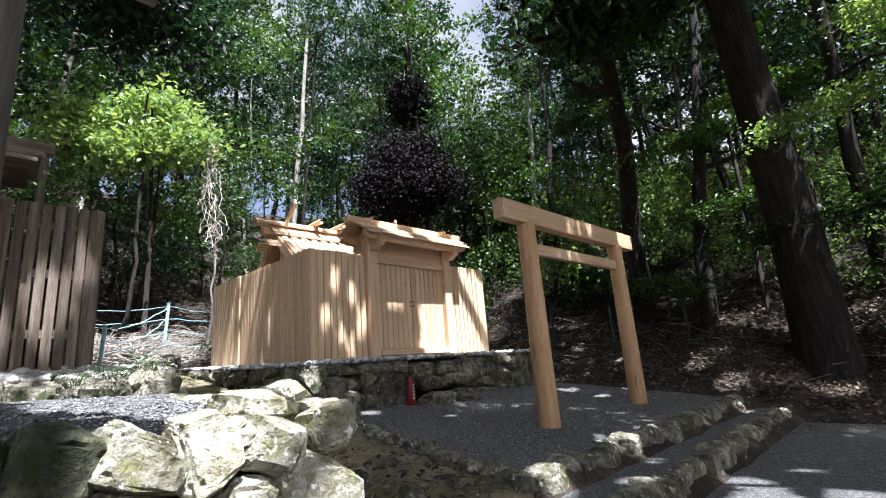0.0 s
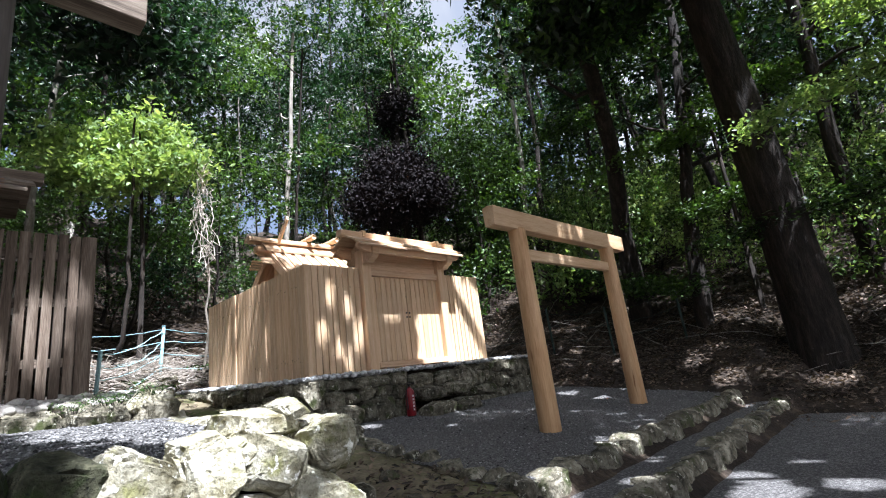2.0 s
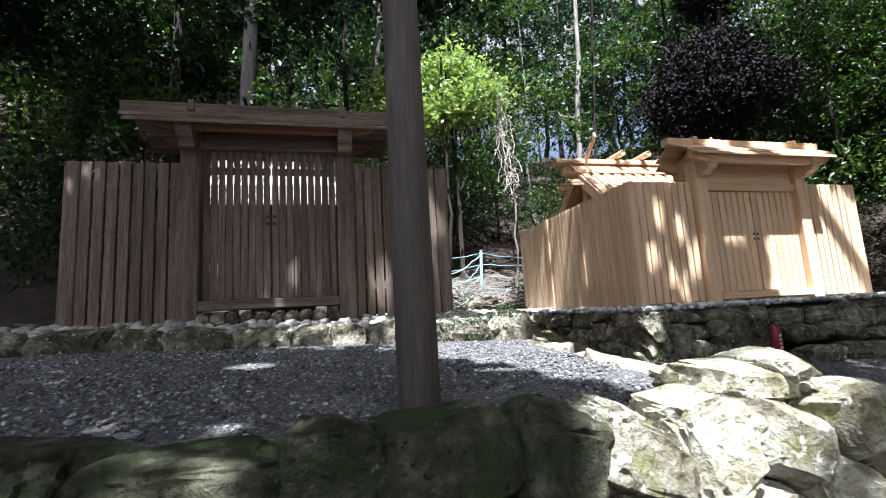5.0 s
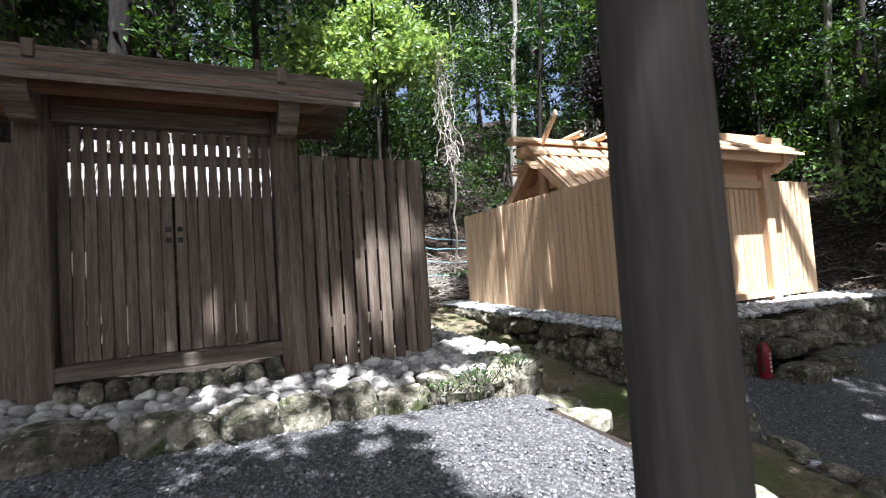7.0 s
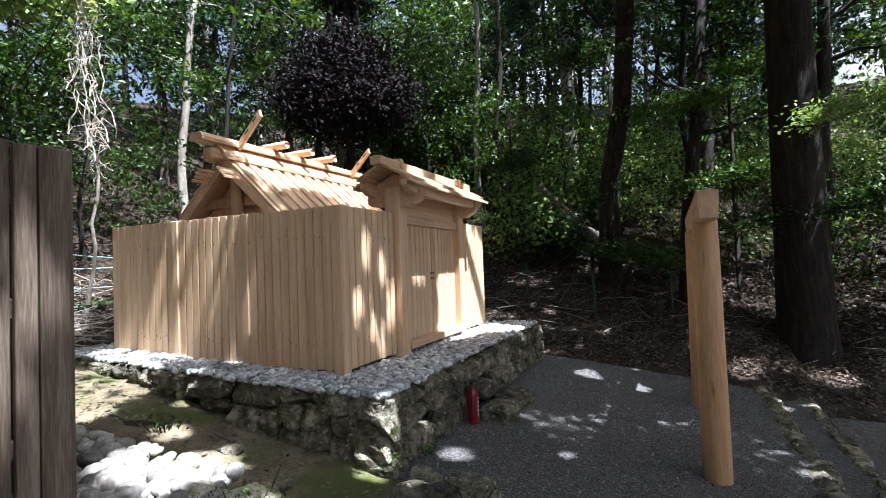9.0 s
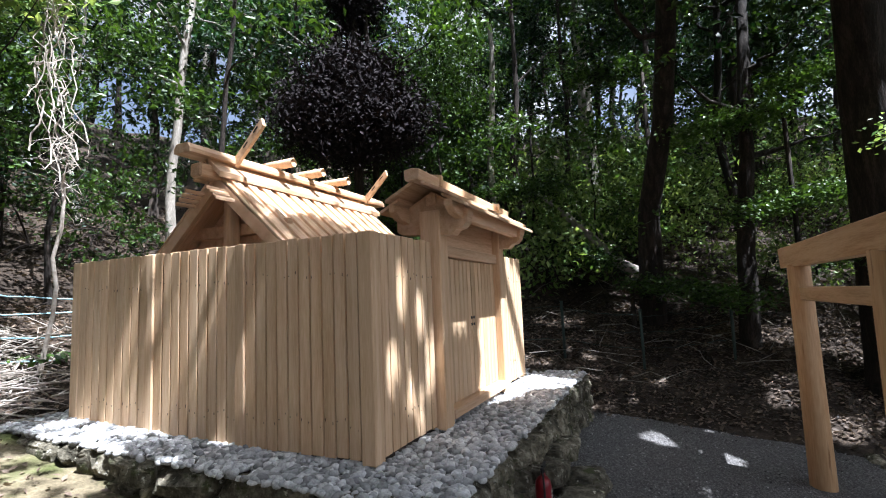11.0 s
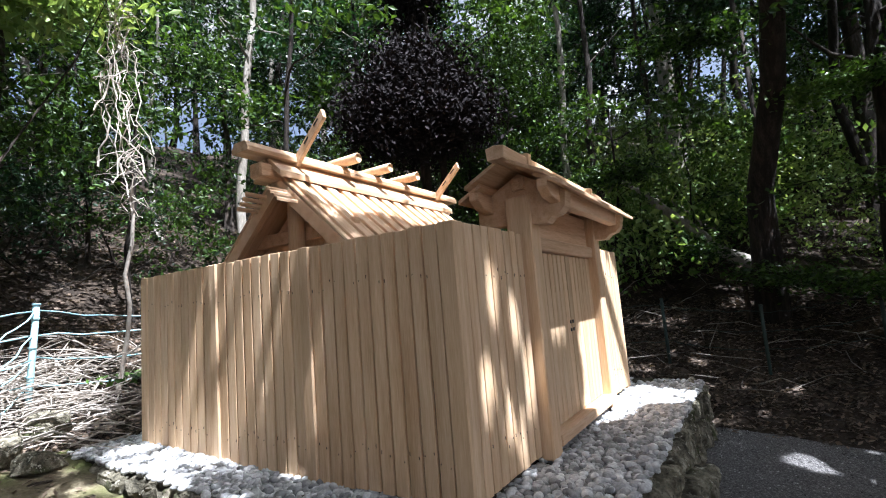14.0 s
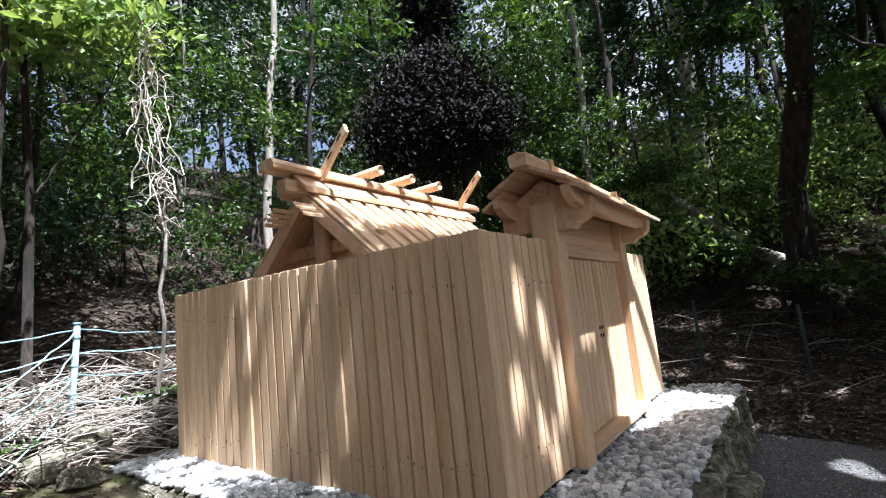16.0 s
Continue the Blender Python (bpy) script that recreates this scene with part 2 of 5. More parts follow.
BLACK = material("black_rubber", [(0.012, 0.012, 0.012), (0.03, 0.03, 0.03)], 12, 60, 0.6, 0.1)
WHITE = material("white_label", [(0.6, 0.6, 0.58), (0.75, 0.75, 0.72)], 12, 60, 0.5, 0.0)
BLUE = material("pale_blue_post", [(0.22, 0.38, 0.42), (0.36, 0.55, 0.58)], 6, 40, 0.6, 0.1)
GREEN_POST = material("green_post", [(0.012, 0.022, 0.02), (0.025, 0.045, 0.038)], 6, 40, 0.6, 0.1)


# ---- builders ----
def link(name, bm, mat, parent=None, label="", smooth=False):
    me = bpy.data.meshes.new(name)
    bm.to_mesh(me)
    bm.free()
    me.materials.append(mat)
    if smooth:
        me.polygons.foreach_set("use_smooth", [True] * len(me.polygons))
    ob = new(name, me)
    ob.parent = parent
    return tagged(ob, label)


def part(name, bm, mat, parent, label="", smooth=False):
    return link(name, bm, mat, parent, label, smooth)


def thing(name, at, label, category, group="", kind=""):
    e = new(name)
    e.location = at
    e.empty_display_size = 0.2
    bpy.context.view_layer.update()
    return tagged(e, label, category, group, kind)


def under(ob, parent):
    """Keeps ob where it stands in the world, under parent (which is not turned)."""
    ob.parent = parent
    ob.matrix_parent_inverse = Matrix.Translation(-Vector(parent.location))
    return ob


def box(lo, hi, bevel=0.006, bm=None):
    bm = bm or bmesh.new()
    lo, hi = Vector(lo), Vector(hi)
    made = bmesh.ops.create_cube(bm, size=1, matrix=Matrix.LocRotScale((lo + hi) / 2, None, hi - lo))
    if bevel:
        edges = list({e for v in made["verts"] for e in v.link_edges})
        bmesh.ops.bevel(bm, geom=edges, offset=bevel, segments=1, affect="EDGES")
    return bm


def prism(outline, axis, a, b, bevel=0.004):
    """A flat outline drawn out along an axis from a to b. outline: the two other coordinates."""
    bm = bmesh.new()
    def at(p, s):
        return {"x": (s, p[0], p[1]), "y": (p[0], s, p[1]), "z": (p[0], p[1], s)}[axis]
    one = [bm.verts.new(at(p, a)) for p in outline]
    two = [bm.verts.new(at(p, b)) for p in outline]
    bm.faces.new(one)
    bm.faces.new(two[::-1])
    for k in range(len(outline)):
        bm.faces.new((one[k], one[k - 1], two[k - 1], two[k]))
    bmesh.ops.recalc_face_normals(bm, faces=bm.faces)
    if bevel:
        bmesh.ops.bevel(bm, geom=list(bm.edges), offset=bevel, segments=1, affect="EDGES")
    return bm


def tube(points, radii, sides=10, bm=None, wobble=0.0, flute=0.0, seed=0):
    """A tapering round stem through points."""
    bm = bm or bmesh.new()
    pts = [Vector(p) for p in points]
    rings = []
    r = random.Random(seed)
    ph = r.random() * 6
    for k, p in enumerate(pts):
        way = (pts[min(k + 1, len(pts) - 1)] - pts[max(k - 1, 0)]).normalized()
        side = way.orthogonal().normalized() if k == 0 else (side - way * side.dot(way)).normalized()
        up = way.cross(side)
        ring = []
        for s in range(sides):
            a = 2 * math.pi * s / sides
            q = radii[k] * (1 + wobble * (r.random() - 0.5) + flute * math.sin(5 * a + ph))
            ring.append(bm.verts.new(p + q * (math.cos(a) * side + math.sin(a) * up)))
        rings.append(ring)
    for a, b in zip(rings, rings[1:]):
        for s in range(sides):
            bm.faces.new((a[s - 1], a[s], b[s], b[s - 1]))
    bm.faces.new(rings[0])
    bm.faces.new(rings[-1][::-1])
    return bm


def cylinder(a, b, r, sides=24, bevel=0.008, r2=None):
    r2 = r2 or r
    a, b = Vector(a), Vector(b)
    w = (b - a).normalized()
    return tube([a, a + w * bevel, b - w * bevel, b], [r - bevel, r, r2, r2 - bevel], sides)


# ---- the ground ----
def smooth(a, b, v):
    t = min(1, max(0, (v - a) / (b - a)))
    return t * t * (3 - 2 * t)


def court_level(x):
    return 0.6 + max(0.0, -2.4 - max(x, -6.0)) * 0.095 + 0.165 * max(0.0, -6.0 - max(x, -11.3))


def terrace_level(x, y):
    return 1.32 + (-2.7 - x) * 0.06 - 0.035 * max(-4, min(y, 2.4))


TERRACE_X, TERRACE_Y = -2.32, 2.25


def ground_level(x, y):
    lo = court_level(x)
    if x > -2.2:
        lo = 0.6 - 0.18 * smooth(-2.2, -2.1, x) - 0.2 * smooth(-1.62, -1.52, x)
    back = max(0.0, -11.3 - x)
    side = max(0.0, y - 10.2 + 0.10 * max(0, x + 6))
    away = math.hypot(back, side)
    hill = 0.36 * away + 0.2 * max(0, away - 2.0)
    hill = 10.8 + 0.12 * (away - 20) if away > 20 else hill
    rim = 0.35 * smooth(0, 1.5, away) * (noise.noise((x * 0.5, y * 0.5, 3.0)))
    up = terrace_level(x, y) + 0.30 * max(0.0, -7.2 - x) * smooth(-1.5, -4, y) * 0.8
    edge = TERRACE_Y + 0.12 * max(0.0, -3.5 - x)
    on = smooth(TERRACE_X + 0.06, TERRACE_X - 0.06, x) * smooth(edge + 0.25, edge - 0.12, y)
    low_hill = 0.35 * max(0.0, -3.5 - y) * smooth(-1, 4, x)
    return lo + (max(up, lo) - lo) * on + hill + rim + low_hill


def spread(lo, hi, step, far):
    xs = list(np.arange(lo, hi + 1e-6, step))
    d = step
    a, b = lo, hi
    while b < far:
        d *= 1.22
        a, b = a - d, b + d
        xs = [a] + xs + [b]
    return xs


def sheet(name, xs, ys, level, mat, keep=None, rough=0.0):
    verts, faces = [], []
    for x in xs:
        for y in ys:
            verts.append((x, y, level(x, y) + rough * noise.noise((x * 3, y * 3, 0))))
    k = len(ys)
    for i in range(len(xs) - 1):
        for j in range(k - 1):
            if keep and not keep((xs[i] + xs[i + 1]) / 2, (ys[j] + ys[j + 1]) / 2):
                continue
            faces.append((i * k + j, (i + 1) * k + j, (i + 1) * k + j + 1, i * k + j + 1))
    me = bpy.data.meshes.new(name)
    me.from_pydata(verts, [], faces)
    me.materials.append(mat)
    me.polygons.foreach_set("use_smooth", [True] * len(faces))
    return new(name, me)


tagged(sheet("ground", spread(-16, 5, 0.14, 400), spread(-7, 16, 0.14, 400), ground_level, SOIL, rough=0.02),
       "dark soil and leaf litter of the wooded hillside", "ground", kind="structure")


def fine(lo, hi, step=0.12):
    return list(np.arange(lo, hi + 1e-6, step))


tagged(sheet("pavement_terrace", fine(-5.75, TERRACE_X + 0.08), fine(-6.5, 2.3), lambda x, y: terrace_level(x, y) + 0.03 + 0.012 * noise.noise((x * 2, y * 2, 1)), GRAVEL,
             keep=lambda x, y: y < 2.0 + 0.12 * max(0, -3.5 - x)),
       "dark grey gravel of the upper terrace", "gravel", kind="structure")
tagged(sheet("pavement_tread", fine(-2.1, -1.62, 0.06), fine(-2.6, 0.72), lambda x, y: 1.085 + 0.02 * noise.noise((x * 4, y * 4, 6)), GRAVEL),
       "dark packed gravel on the top step", "gravel", kind="structure")
tagged(sheet("pavement_court", fine(-6.0, -2.2), fine(3.6, 11.0), lambda x, y: court_level(x) + 0.03 + 0.012 * noise.noise((x * 2, y * 2, 2)), GRAVEL,
             keep=lambda x, y: y > 3.72 + 0.147 * max(0, -2.4 - x) and y < 10.4 + 0.3 * noise.noise((x, 0, 0))),
       "dark grey gravel of the lower court under the gateway", "gravel", kind="structure")
tagged(sheet("pavement_step", fine(-2.14, -1.58), fine(3.4, 11.5), lambda x, y: 0.46 + 0.01 * noise.noise((x * 2, y * 2, 3)), GRAVEL),
       "dark grey gravel on the low step between the kerbs", "gravel", kind="structure")
tagged(sheet("pavement_path", fine(-1.52, 5.0), fine(-2.5, 13.0), lambda x, y: 0.26 + 0.012 * noise.noise((x * 2, y * 2, 4)), GRAVEL),
       "dark grey gravel path below the kerbs", "gravel", kind="structure")
tagged(sheet("ground_gully", fine(-11.4, -1.7), fine(2.2, 5.2), lambda x, y: ground_level(x, y) + 0.012 + 0.015 * noise.noise((x * 3, y * 3, 9)), MOSSY_SOIL,
             keep=lambda x, y: 2.5 < y < 3.75 + 0.147 * max(0, -2.4 - x) and (y < 4.2)),
       "mossy bare soil of the gully between the two platforms", "ground", kind="structure")


# ---- stones ----
def rock_mesh(seed, mat, detail=2, square=0.58, chips=17, deep=(0.48, 0.85)):
    """A broken boulder in a unit box: a squarish lump cut by planes, with a rough skin."""
    r = random.Random(seed)
    bm = bmesh.new()
    bmesh.ops.create_icosphere(bm, subdivisions=detail + 1, radius=1)
    planes = []
    for _ in range(chips):
        n = Vector((r.gauss(0, 1), r.gauss(0, 1), r.gauss(0, 1))).normalized()
        planes.append((n, r.uniform(*deep)))
    off = Vector((r.uniform(0, 50), r.uniform(0, 50), r.uniform(0, 50)))
    for v in bm.verts:
        p = v.co.normalized()
        p = Vector([math.copysign(abs(c) ** square, c) for c in p])
        p *= 1 + 0.16 * noise.noise(p * 1.1 + off)
        for n, d in planes:
            over = p.dot(n) - d * 1.2
            if over > 0:
                p -= n * over * 0.96
        p *= 1 + 0.05 * noise.noise(p * 3.5 + off) + 0.035 * noise.noise(p * 8 + off) - (0.07 * max(0.0, 0.16 - abs(noise.noise(p * 2.3 + off * 2))) / 0.16 + 0.03 * abs(noise.noise(p * 14 + off)) if detail > 2 else 0.0)
        v.co = p * 0.5
    me = bpy.data.meshes.new("stone")
    bm.to_mesh(me)
    bm.free()
    size = np.array([v.co for v in me.vertices])
    scale = 1.0 / (size.max(0) - size.min(0))
    mid = (size.max(0) + size.min(0)) / 2
    for v in me.vertices:
        v.co = Vector((np.array(v.co) - mid) * scale)
    me.materials.append(mat)
    me.polygons.foreach_set("use_smooth", [True] * len(me.polygons))
    me.set_sharp_from_angle(angle=radians(17))
    return me


ROCKS = [rock_mesh(k, STONE, 3) for k in range(9)]
PALES = [rock_mesh(k + 20, PALE_STONE) for k in range(7)]
ROUNDS = [rock_mesh(k + 60, STONE, 1, 0.8, 9, (0.6, 0.95)) for k in range(4)]
BLOCKS = [rock_mesh(k + 80, STONE, 3, 0.5, 7, (0.72, 1.0)) for k in range(8)]
PALE_BLOCKS = [rock_mesh(k + 100, PALE_STONE, 2, 0.52, 9, (0.64, 0.98)) for k in range(8)]
CRACKED = [rock_mesh(k + 140, PALE_STONE, 3, 0.5, 14, (0.58, 0.95)) for k in range(10)]
SHADE_BLOCKS = [rock_mesh(k + 120, SHADE_STONE, 3, 0.46, 9, (0.66, 1.0)) for k in range(7)]
MIXED = ROCKS[:4] + BLOCKS
dice = random.Random(5)


def stone(parent, at, size, turn=0.0, meshes=ROCKS, tilt=6.0, name="stone"):
    ob = new(name, dice.choice(meshes))
    ob.parent = parent
    ob.location = Vector(at) - Vector(parent.location)
    ob.rotation_euler = [radians(dice.uniform(-tilt, tilt)), radians(dice.uniform(-tilt, tilt)), turn + math.pi * dice.randrange(2)]
    ob.scale = size
    return ob


def stone_wall(parent, a, b, low, high, out, wide=(0.28, 0.55), tall=(0.2, 0.34), deep=0.34, meshes=ROCKS, lean=0.06, split=0.55):
    """Dry, uneven courses between two points of the plan. low, high: functions of (x, y). out: the side that it faces."""
    a, b, out = Vector((*a, 0)), Vector((*b, 0)), Vector((*out, 0)).normalized()
    run = (b - a).length
    way = (b - a) / run
    turn = math.atan2(way.y, way.x)
    s = -dice.uniform(0.0, 0.1)
    while s < run - 0.05:
        span = dice.uniform(*wide) * 1.35
        z = 0.0
        m = a + way * min(run, s + span / 2)
        lo, hi = low(m.x, m.y), high(m.x, m.y)
        while hi - lo - z > 0.04:
            h = dice.uniform(*tall) * dice.choice((0.75, 1.0, 1.45))
            if hi - lo - z - h < tall[0] * 0.6:
                h = hi - lo - z
            pieces = 1 if h > tall[1] * 1.1 or dice.random() > split else 2
            cut = dice.uniform(0.35, 0.65)
            u = 0.0
            for w in ([span] if pieces == 1 else [span * cut, span * (1 - cut)]):
                c = a + way * (s + u + w / 2)
                c += out * (lean * (hi - lo - z) - deep / 2 + dice.uniform(-0.05, 0.05))
                ob = stone(parent, (c.x, c.y, lo + z + h / 2 + dice.uniform(-0.015, 0.015)),
                           (w * 1.12, deep * dice.uniform(1.0, 1.3), h * dice.uniform(1.08, 1.22)), turn, meshes, 9)
                u += w
            z += h
        s += span


def flat(v):
    return lambda x, y: v


def court(x, y):
    return court_level(x) - 0.05


wall = thing("wall_terrace", (TERRACE_X, 1, 0.3), "dry-laid mossy boulder wall holding up the gravel terrace", "stone wall", kind="structure")
stone_wall(wall, (-2.12, -6.0), (-2.12, -0.78), flat(1.1), lambda x, y: 1.38 - 0.03 * y, (1, 0), (0.3, 0.5), (0.3, 0.4), 0.42, SHADE_BLOCKS, 0.1, 0.15)
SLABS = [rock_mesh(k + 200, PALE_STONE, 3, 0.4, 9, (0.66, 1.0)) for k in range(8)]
SHADE_SLABS = [rock_mesh(k + 230, SHADE_STONE, 3, 0.4, 7, (0.7, 1.05)) for k in range(5)]


def face_stone(y, z, w, h, tilt, meshes, deep=0.4, back=0.0):
    """A stone in the face of the terrace wall, leaning sideways by tilt degrees."""
    ob = stone(wall, (-1.99 - deep / 2 - back, y, z), (deep, w * 1.13, h * 1.13), 0, meshes, 4)
    ob.rotation_euler.x = radians(tilt)
    return ob


# Shaded stretch of the face in the darker stone, sunlit corner in the paler.
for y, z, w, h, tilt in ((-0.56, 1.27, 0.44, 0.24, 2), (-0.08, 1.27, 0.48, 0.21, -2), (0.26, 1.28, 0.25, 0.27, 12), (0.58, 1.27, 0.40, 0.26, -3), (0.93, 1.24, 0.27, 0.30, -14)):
    face_stone(y, z, w, h, tilt, SHADE_SLABS)
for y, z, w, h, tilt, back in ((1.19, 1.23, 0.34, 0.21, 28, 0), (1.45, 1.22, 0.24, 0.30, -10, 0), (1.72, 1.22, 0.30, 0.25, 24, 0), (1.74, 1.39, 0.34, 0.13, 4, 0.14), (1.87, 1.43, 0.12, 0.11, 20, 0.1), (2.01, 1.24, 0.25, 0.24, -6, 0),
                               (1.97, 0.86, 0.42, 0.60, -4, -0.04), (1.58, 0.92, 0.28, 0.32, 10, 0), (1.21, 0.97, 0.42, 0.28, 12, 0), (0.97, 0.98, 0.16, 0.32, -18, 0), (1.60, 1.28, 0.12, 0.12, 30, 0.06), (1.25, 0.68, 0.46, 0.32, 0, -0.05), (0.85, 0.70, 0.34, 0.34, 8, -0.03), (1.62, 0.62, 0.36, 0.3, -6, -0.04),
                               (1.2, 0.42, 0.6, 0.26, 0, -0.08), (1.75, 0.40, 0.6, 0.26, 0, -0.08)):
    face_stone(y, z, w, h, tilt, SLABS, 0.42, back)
stone_wall(wall, (-2.15, 2.12), (-3.0, 2.25), flat(0.45), lambda x, y: 1.36, (0.2, 1), (0.2, 0.32), (0.2, 0.3), 0.34, CRACKED, 0.12)
stone_wall(wall, (-3.0, 2.3), (-6.6, 2.72), lambda x, y: court_level(x) - 0.05, lambda x, y: terrace_level(x, y) + 0.04, (0.1, 1), (0.3, 0.6), (0.25, 0.4), 0.4, PALES, 0.1)
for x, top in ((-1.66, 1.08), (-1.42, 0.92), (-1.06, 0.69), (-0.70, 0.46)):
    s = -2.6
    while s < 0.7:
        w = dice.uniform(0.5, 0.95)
        stone(wall, (x, min(s + w / 2, 0.75 - w / 2), top - 0.15), (0.62, w * 1.05, 0.34), 0, SHADE_BLOCKS, 2.5, "step_stone")
        s += w

kerb = thing("kerb_court", (-2.3, 7, 0.45), "low kerb of rough mossy stones edging the gravel court", "kerb", kind="structure")
stone_wall(kerb, (-2.2, 3.7), (-2.2, 11.2), flat(0.38), flat(0.66), (1, 0), (0.25, 0.55), (0.3, 0.3), 0.26, MIXED)
stone_wall(kerb, (-1.55, 3.5), (-1.65, 11.5), flat(0.18), flat(0.48), (1, 0), (0.25, 0.55), (0.3, 0.3), 0.26, MIXED)
stone_wall(kerb, (-2.25, 3.7), (-5.8, 4.2), lambda x, y: court_level(x) - 0.14, lambda x, y: court_level(x) + 0.08, (0, -1), (0.2, 0.45), (0.25, 0.25), 0.22)

platform = thing("wall_platform", (-6.0, 7, 0.9), "mossy dry-stone platform under the new shrine enclosure", "stone wall", kind="structure")
TOP = 1.70
stone_wall(platform, (-6.02, 4.2), (-6.02, 6.1), court, flat(TOP - 0.05), (1, 0), (0.25, 0.5), (0.2, 0.3), 0.36, MIXED)
stone_wall(platform, (-6.02, 7.3), (-6.02, 9.9), court, flat(TOP - 0.05), (1, 0), (0.25, 0.5), (0.2, 0.3), 0.36, MIXED)
stone_wall(platform, (-6.05, 4.2), (-11.6, 4.15), lambda x, y: min(court(x, y), TOP - 0.25 + 0.03 * max(0, -6 - x)), lambda x, y: TOP - 0.05 + 0.03 * max(0, -6 - x), (0, -1), (0.3, 0.65), (0.22, 0.34), 0.36, MIXED)
stone_wall(platform, (-6.05, 9.85), (-11.5, 9.85), lambda x, y: min(court(x, y), 1.3), flat(TOP), (0, 1), (0.3, 0.6), (0.3, 0.4), 0.36)
stone_wall(platform, (-6.3, 6.05), (-6.3, 7.35), court, flat(TOP - 0.02), (1, 0), (0.3, 0.5), (0.25, 0.3), 0.3)
for x, z, ys in ((-5.62, 1.04, (5.95, 6.55, 7.15)), (-5.95, 1.30, (6.1, 6.7, 7.3)), (-6.15, 1.52, (6.1, 6.6, 7.3))):
    for p, q in zip(ys, ys[1:]):
        stone(platform, (x, (p + q) / 2, z - 0.05), (0.5, (q - p) * 1.04, 0.26), 0, BLOCKS, 2, "step_stone")
fill = link("platform_core", box((-11.4, 4.4, 0.6), (-6.22, 9.7, 1.655), 0.03), SOIL)
tagged(under(fill, platform), "packed earth under the pebbles")

border = thing("kerb_old_shrine", (-5.7, 0, 1.5), "mossy kerb stones edging the old shrine's pebble bed", "kerb", kind="structure")
stone_wall(border, (-5.55, -4.5), (-5.55, 2.2), lambda x, y: terrace_level(x, y) - 0.06, lambda x, y: 1.71 - 0.03 * y, (1, 0), (0.24, 0.44), (0.3, 0.3), 0.34, BLOCKS, 0.06, 0.0)
stone_wall(border, (-5.6, 2.3), (-7.4, 2.6), lambda x, y: terrace_level(x, y) - 0.3, lambda x, y: 1.72, (0, 1), (0.35, 0.6), (0.3, 0.3), 0.36, PALES)
fill = link("bed_core", box((-10.5, -4.6, 1.2), (-5.8, 2.3, 1.66), 0.05), SOIL)
tagged(under(fill, border), "packed earth under the pebbles")


def pebbles(name, count, region, level, size, mat, seed, label, kind_name, detail=1, flat=(0.45, 0.75)):
    """Loose rounded stones in one mesh."""
    r = random.Random(seed)
    bm = bmesh.new()
    bmesh.ops.create_icosphere(bm, subdivisions=detail, radius=1)
    base = np.array([v.co for v in bm.verts])
    tri = np.array([[v.index for v in f.verts] for f in bm.faces])
    bm.free()
    verts, faces, k = [], [], 0
    for _ in range(count):
        x, y = region(r)
        s = r.uniform(*size)
        e = np.array(Euler((r.uniform(-0.4, 0.4), r.uniform(-0.4, 0.4), r.uniform(0, 6.3))).to_matrix())
        w = np.array([r.gauss(0, 1) for _ in range(3)])
        jit = 1 + (0.12 * np.array([r.gauss(0, 1) for _ in range(len(base))]) if detail == 1 else 0.16 * np.sin(base @ w * 1.6 + r.uniform(0, 6)))[:, None]
        p = (base * jit * [s * r.uniform(0.9, 1.5), s, s * r.uniform(*flat)]) @ e.T
        verts.append(p + [x, y, level(x, y) + s * r.uniform(-0.3, 0.7)])
        faces.append(tri + k)
        k += len(base)
    me = bpy.data.meshes.new(name)
    me.from_pydata(np.concatenate(verts).tolist(), [], np.concatenate(faces).tolist())
    me.materials.append(mat)
    me.polygons.foreach_set("use_smooth", [True] * len(me.polygons))
    return tagged(new(name, me), label, kind_name, kind="stuff")


def new_bed(r):
    while True:
        x, y = r.uniform(-11.3, -6.02), r.uniform(4.2, 9.8)
        if not (-10.9 < x < -6.9 and 4.8 < y < 9.1):
            return x, y


def old_bed(r):
    return (r.uniform(-6.5, -5.7), r.uniform(-4.4, 2.25)) if r.random() < 0.7 else (r.uniform(-9.5, -5.8), r.uniform(1.5, 2.5))


pebbles("white_pebbles", 9500, new_bed, lambda x, y: 1.675 + 0.035 * max(0, -6.8 - x), (0.02, 0.04), PEBBLE, 3, "pale rounded pebbles round the new enclosure", "pebbles", 2, (0.55, 0.85))
pebbles("grey_pebbles", 2500, old_bed, lambda x, y: 1.665 + 0.16 * min(0.5, max(0, -5.75 - x)) - 0.02 * min(y, 1.5), (0.028, 0.065), BROWN_PEBBLE, 4, "grey rounded pebbles in front of the old fence", "pebbles", 2, (0.55, 0.85))


def terrace_spot(r):
    return r.uniform(-5.5, -2.5), r.uniform(-2.0, 2.1)


def court_spot(r):
    while True:
        x, y = r.uniform(-5.9, -2.3), r.uniform(3.9, 10.2)
        if y > 3.85 + 0.147 * max(0, -2.4 - x):
            return x, y


pebbles("terrace_gravel", 8000, terrace_spot, lambda x, y: terrace_level(x, y) + 0.03, (0.006, 0.014), GRAVEL_STONE, 7, "loose grey gravel stones on the terrace", "gravel")
pebbles("court_gravel", 6000, court_spot, lambda x, y: court_level(x) + 0.03, (0.006, 0.013), GRAVEL_STONE, 8, "loose grey gravel stones on the court", "gravel")


# ---- enclosures ----
def board_mesh(w, d, h, mat):
    bm = box((-w / 2, -d / 2, 0), (w / 2, d / 2, h), 0.004)
    me = bpy.data.meshes.new("board")
    bm.to_mesh(me)
    bm.free()
    me.materials.append(mat)
    return me


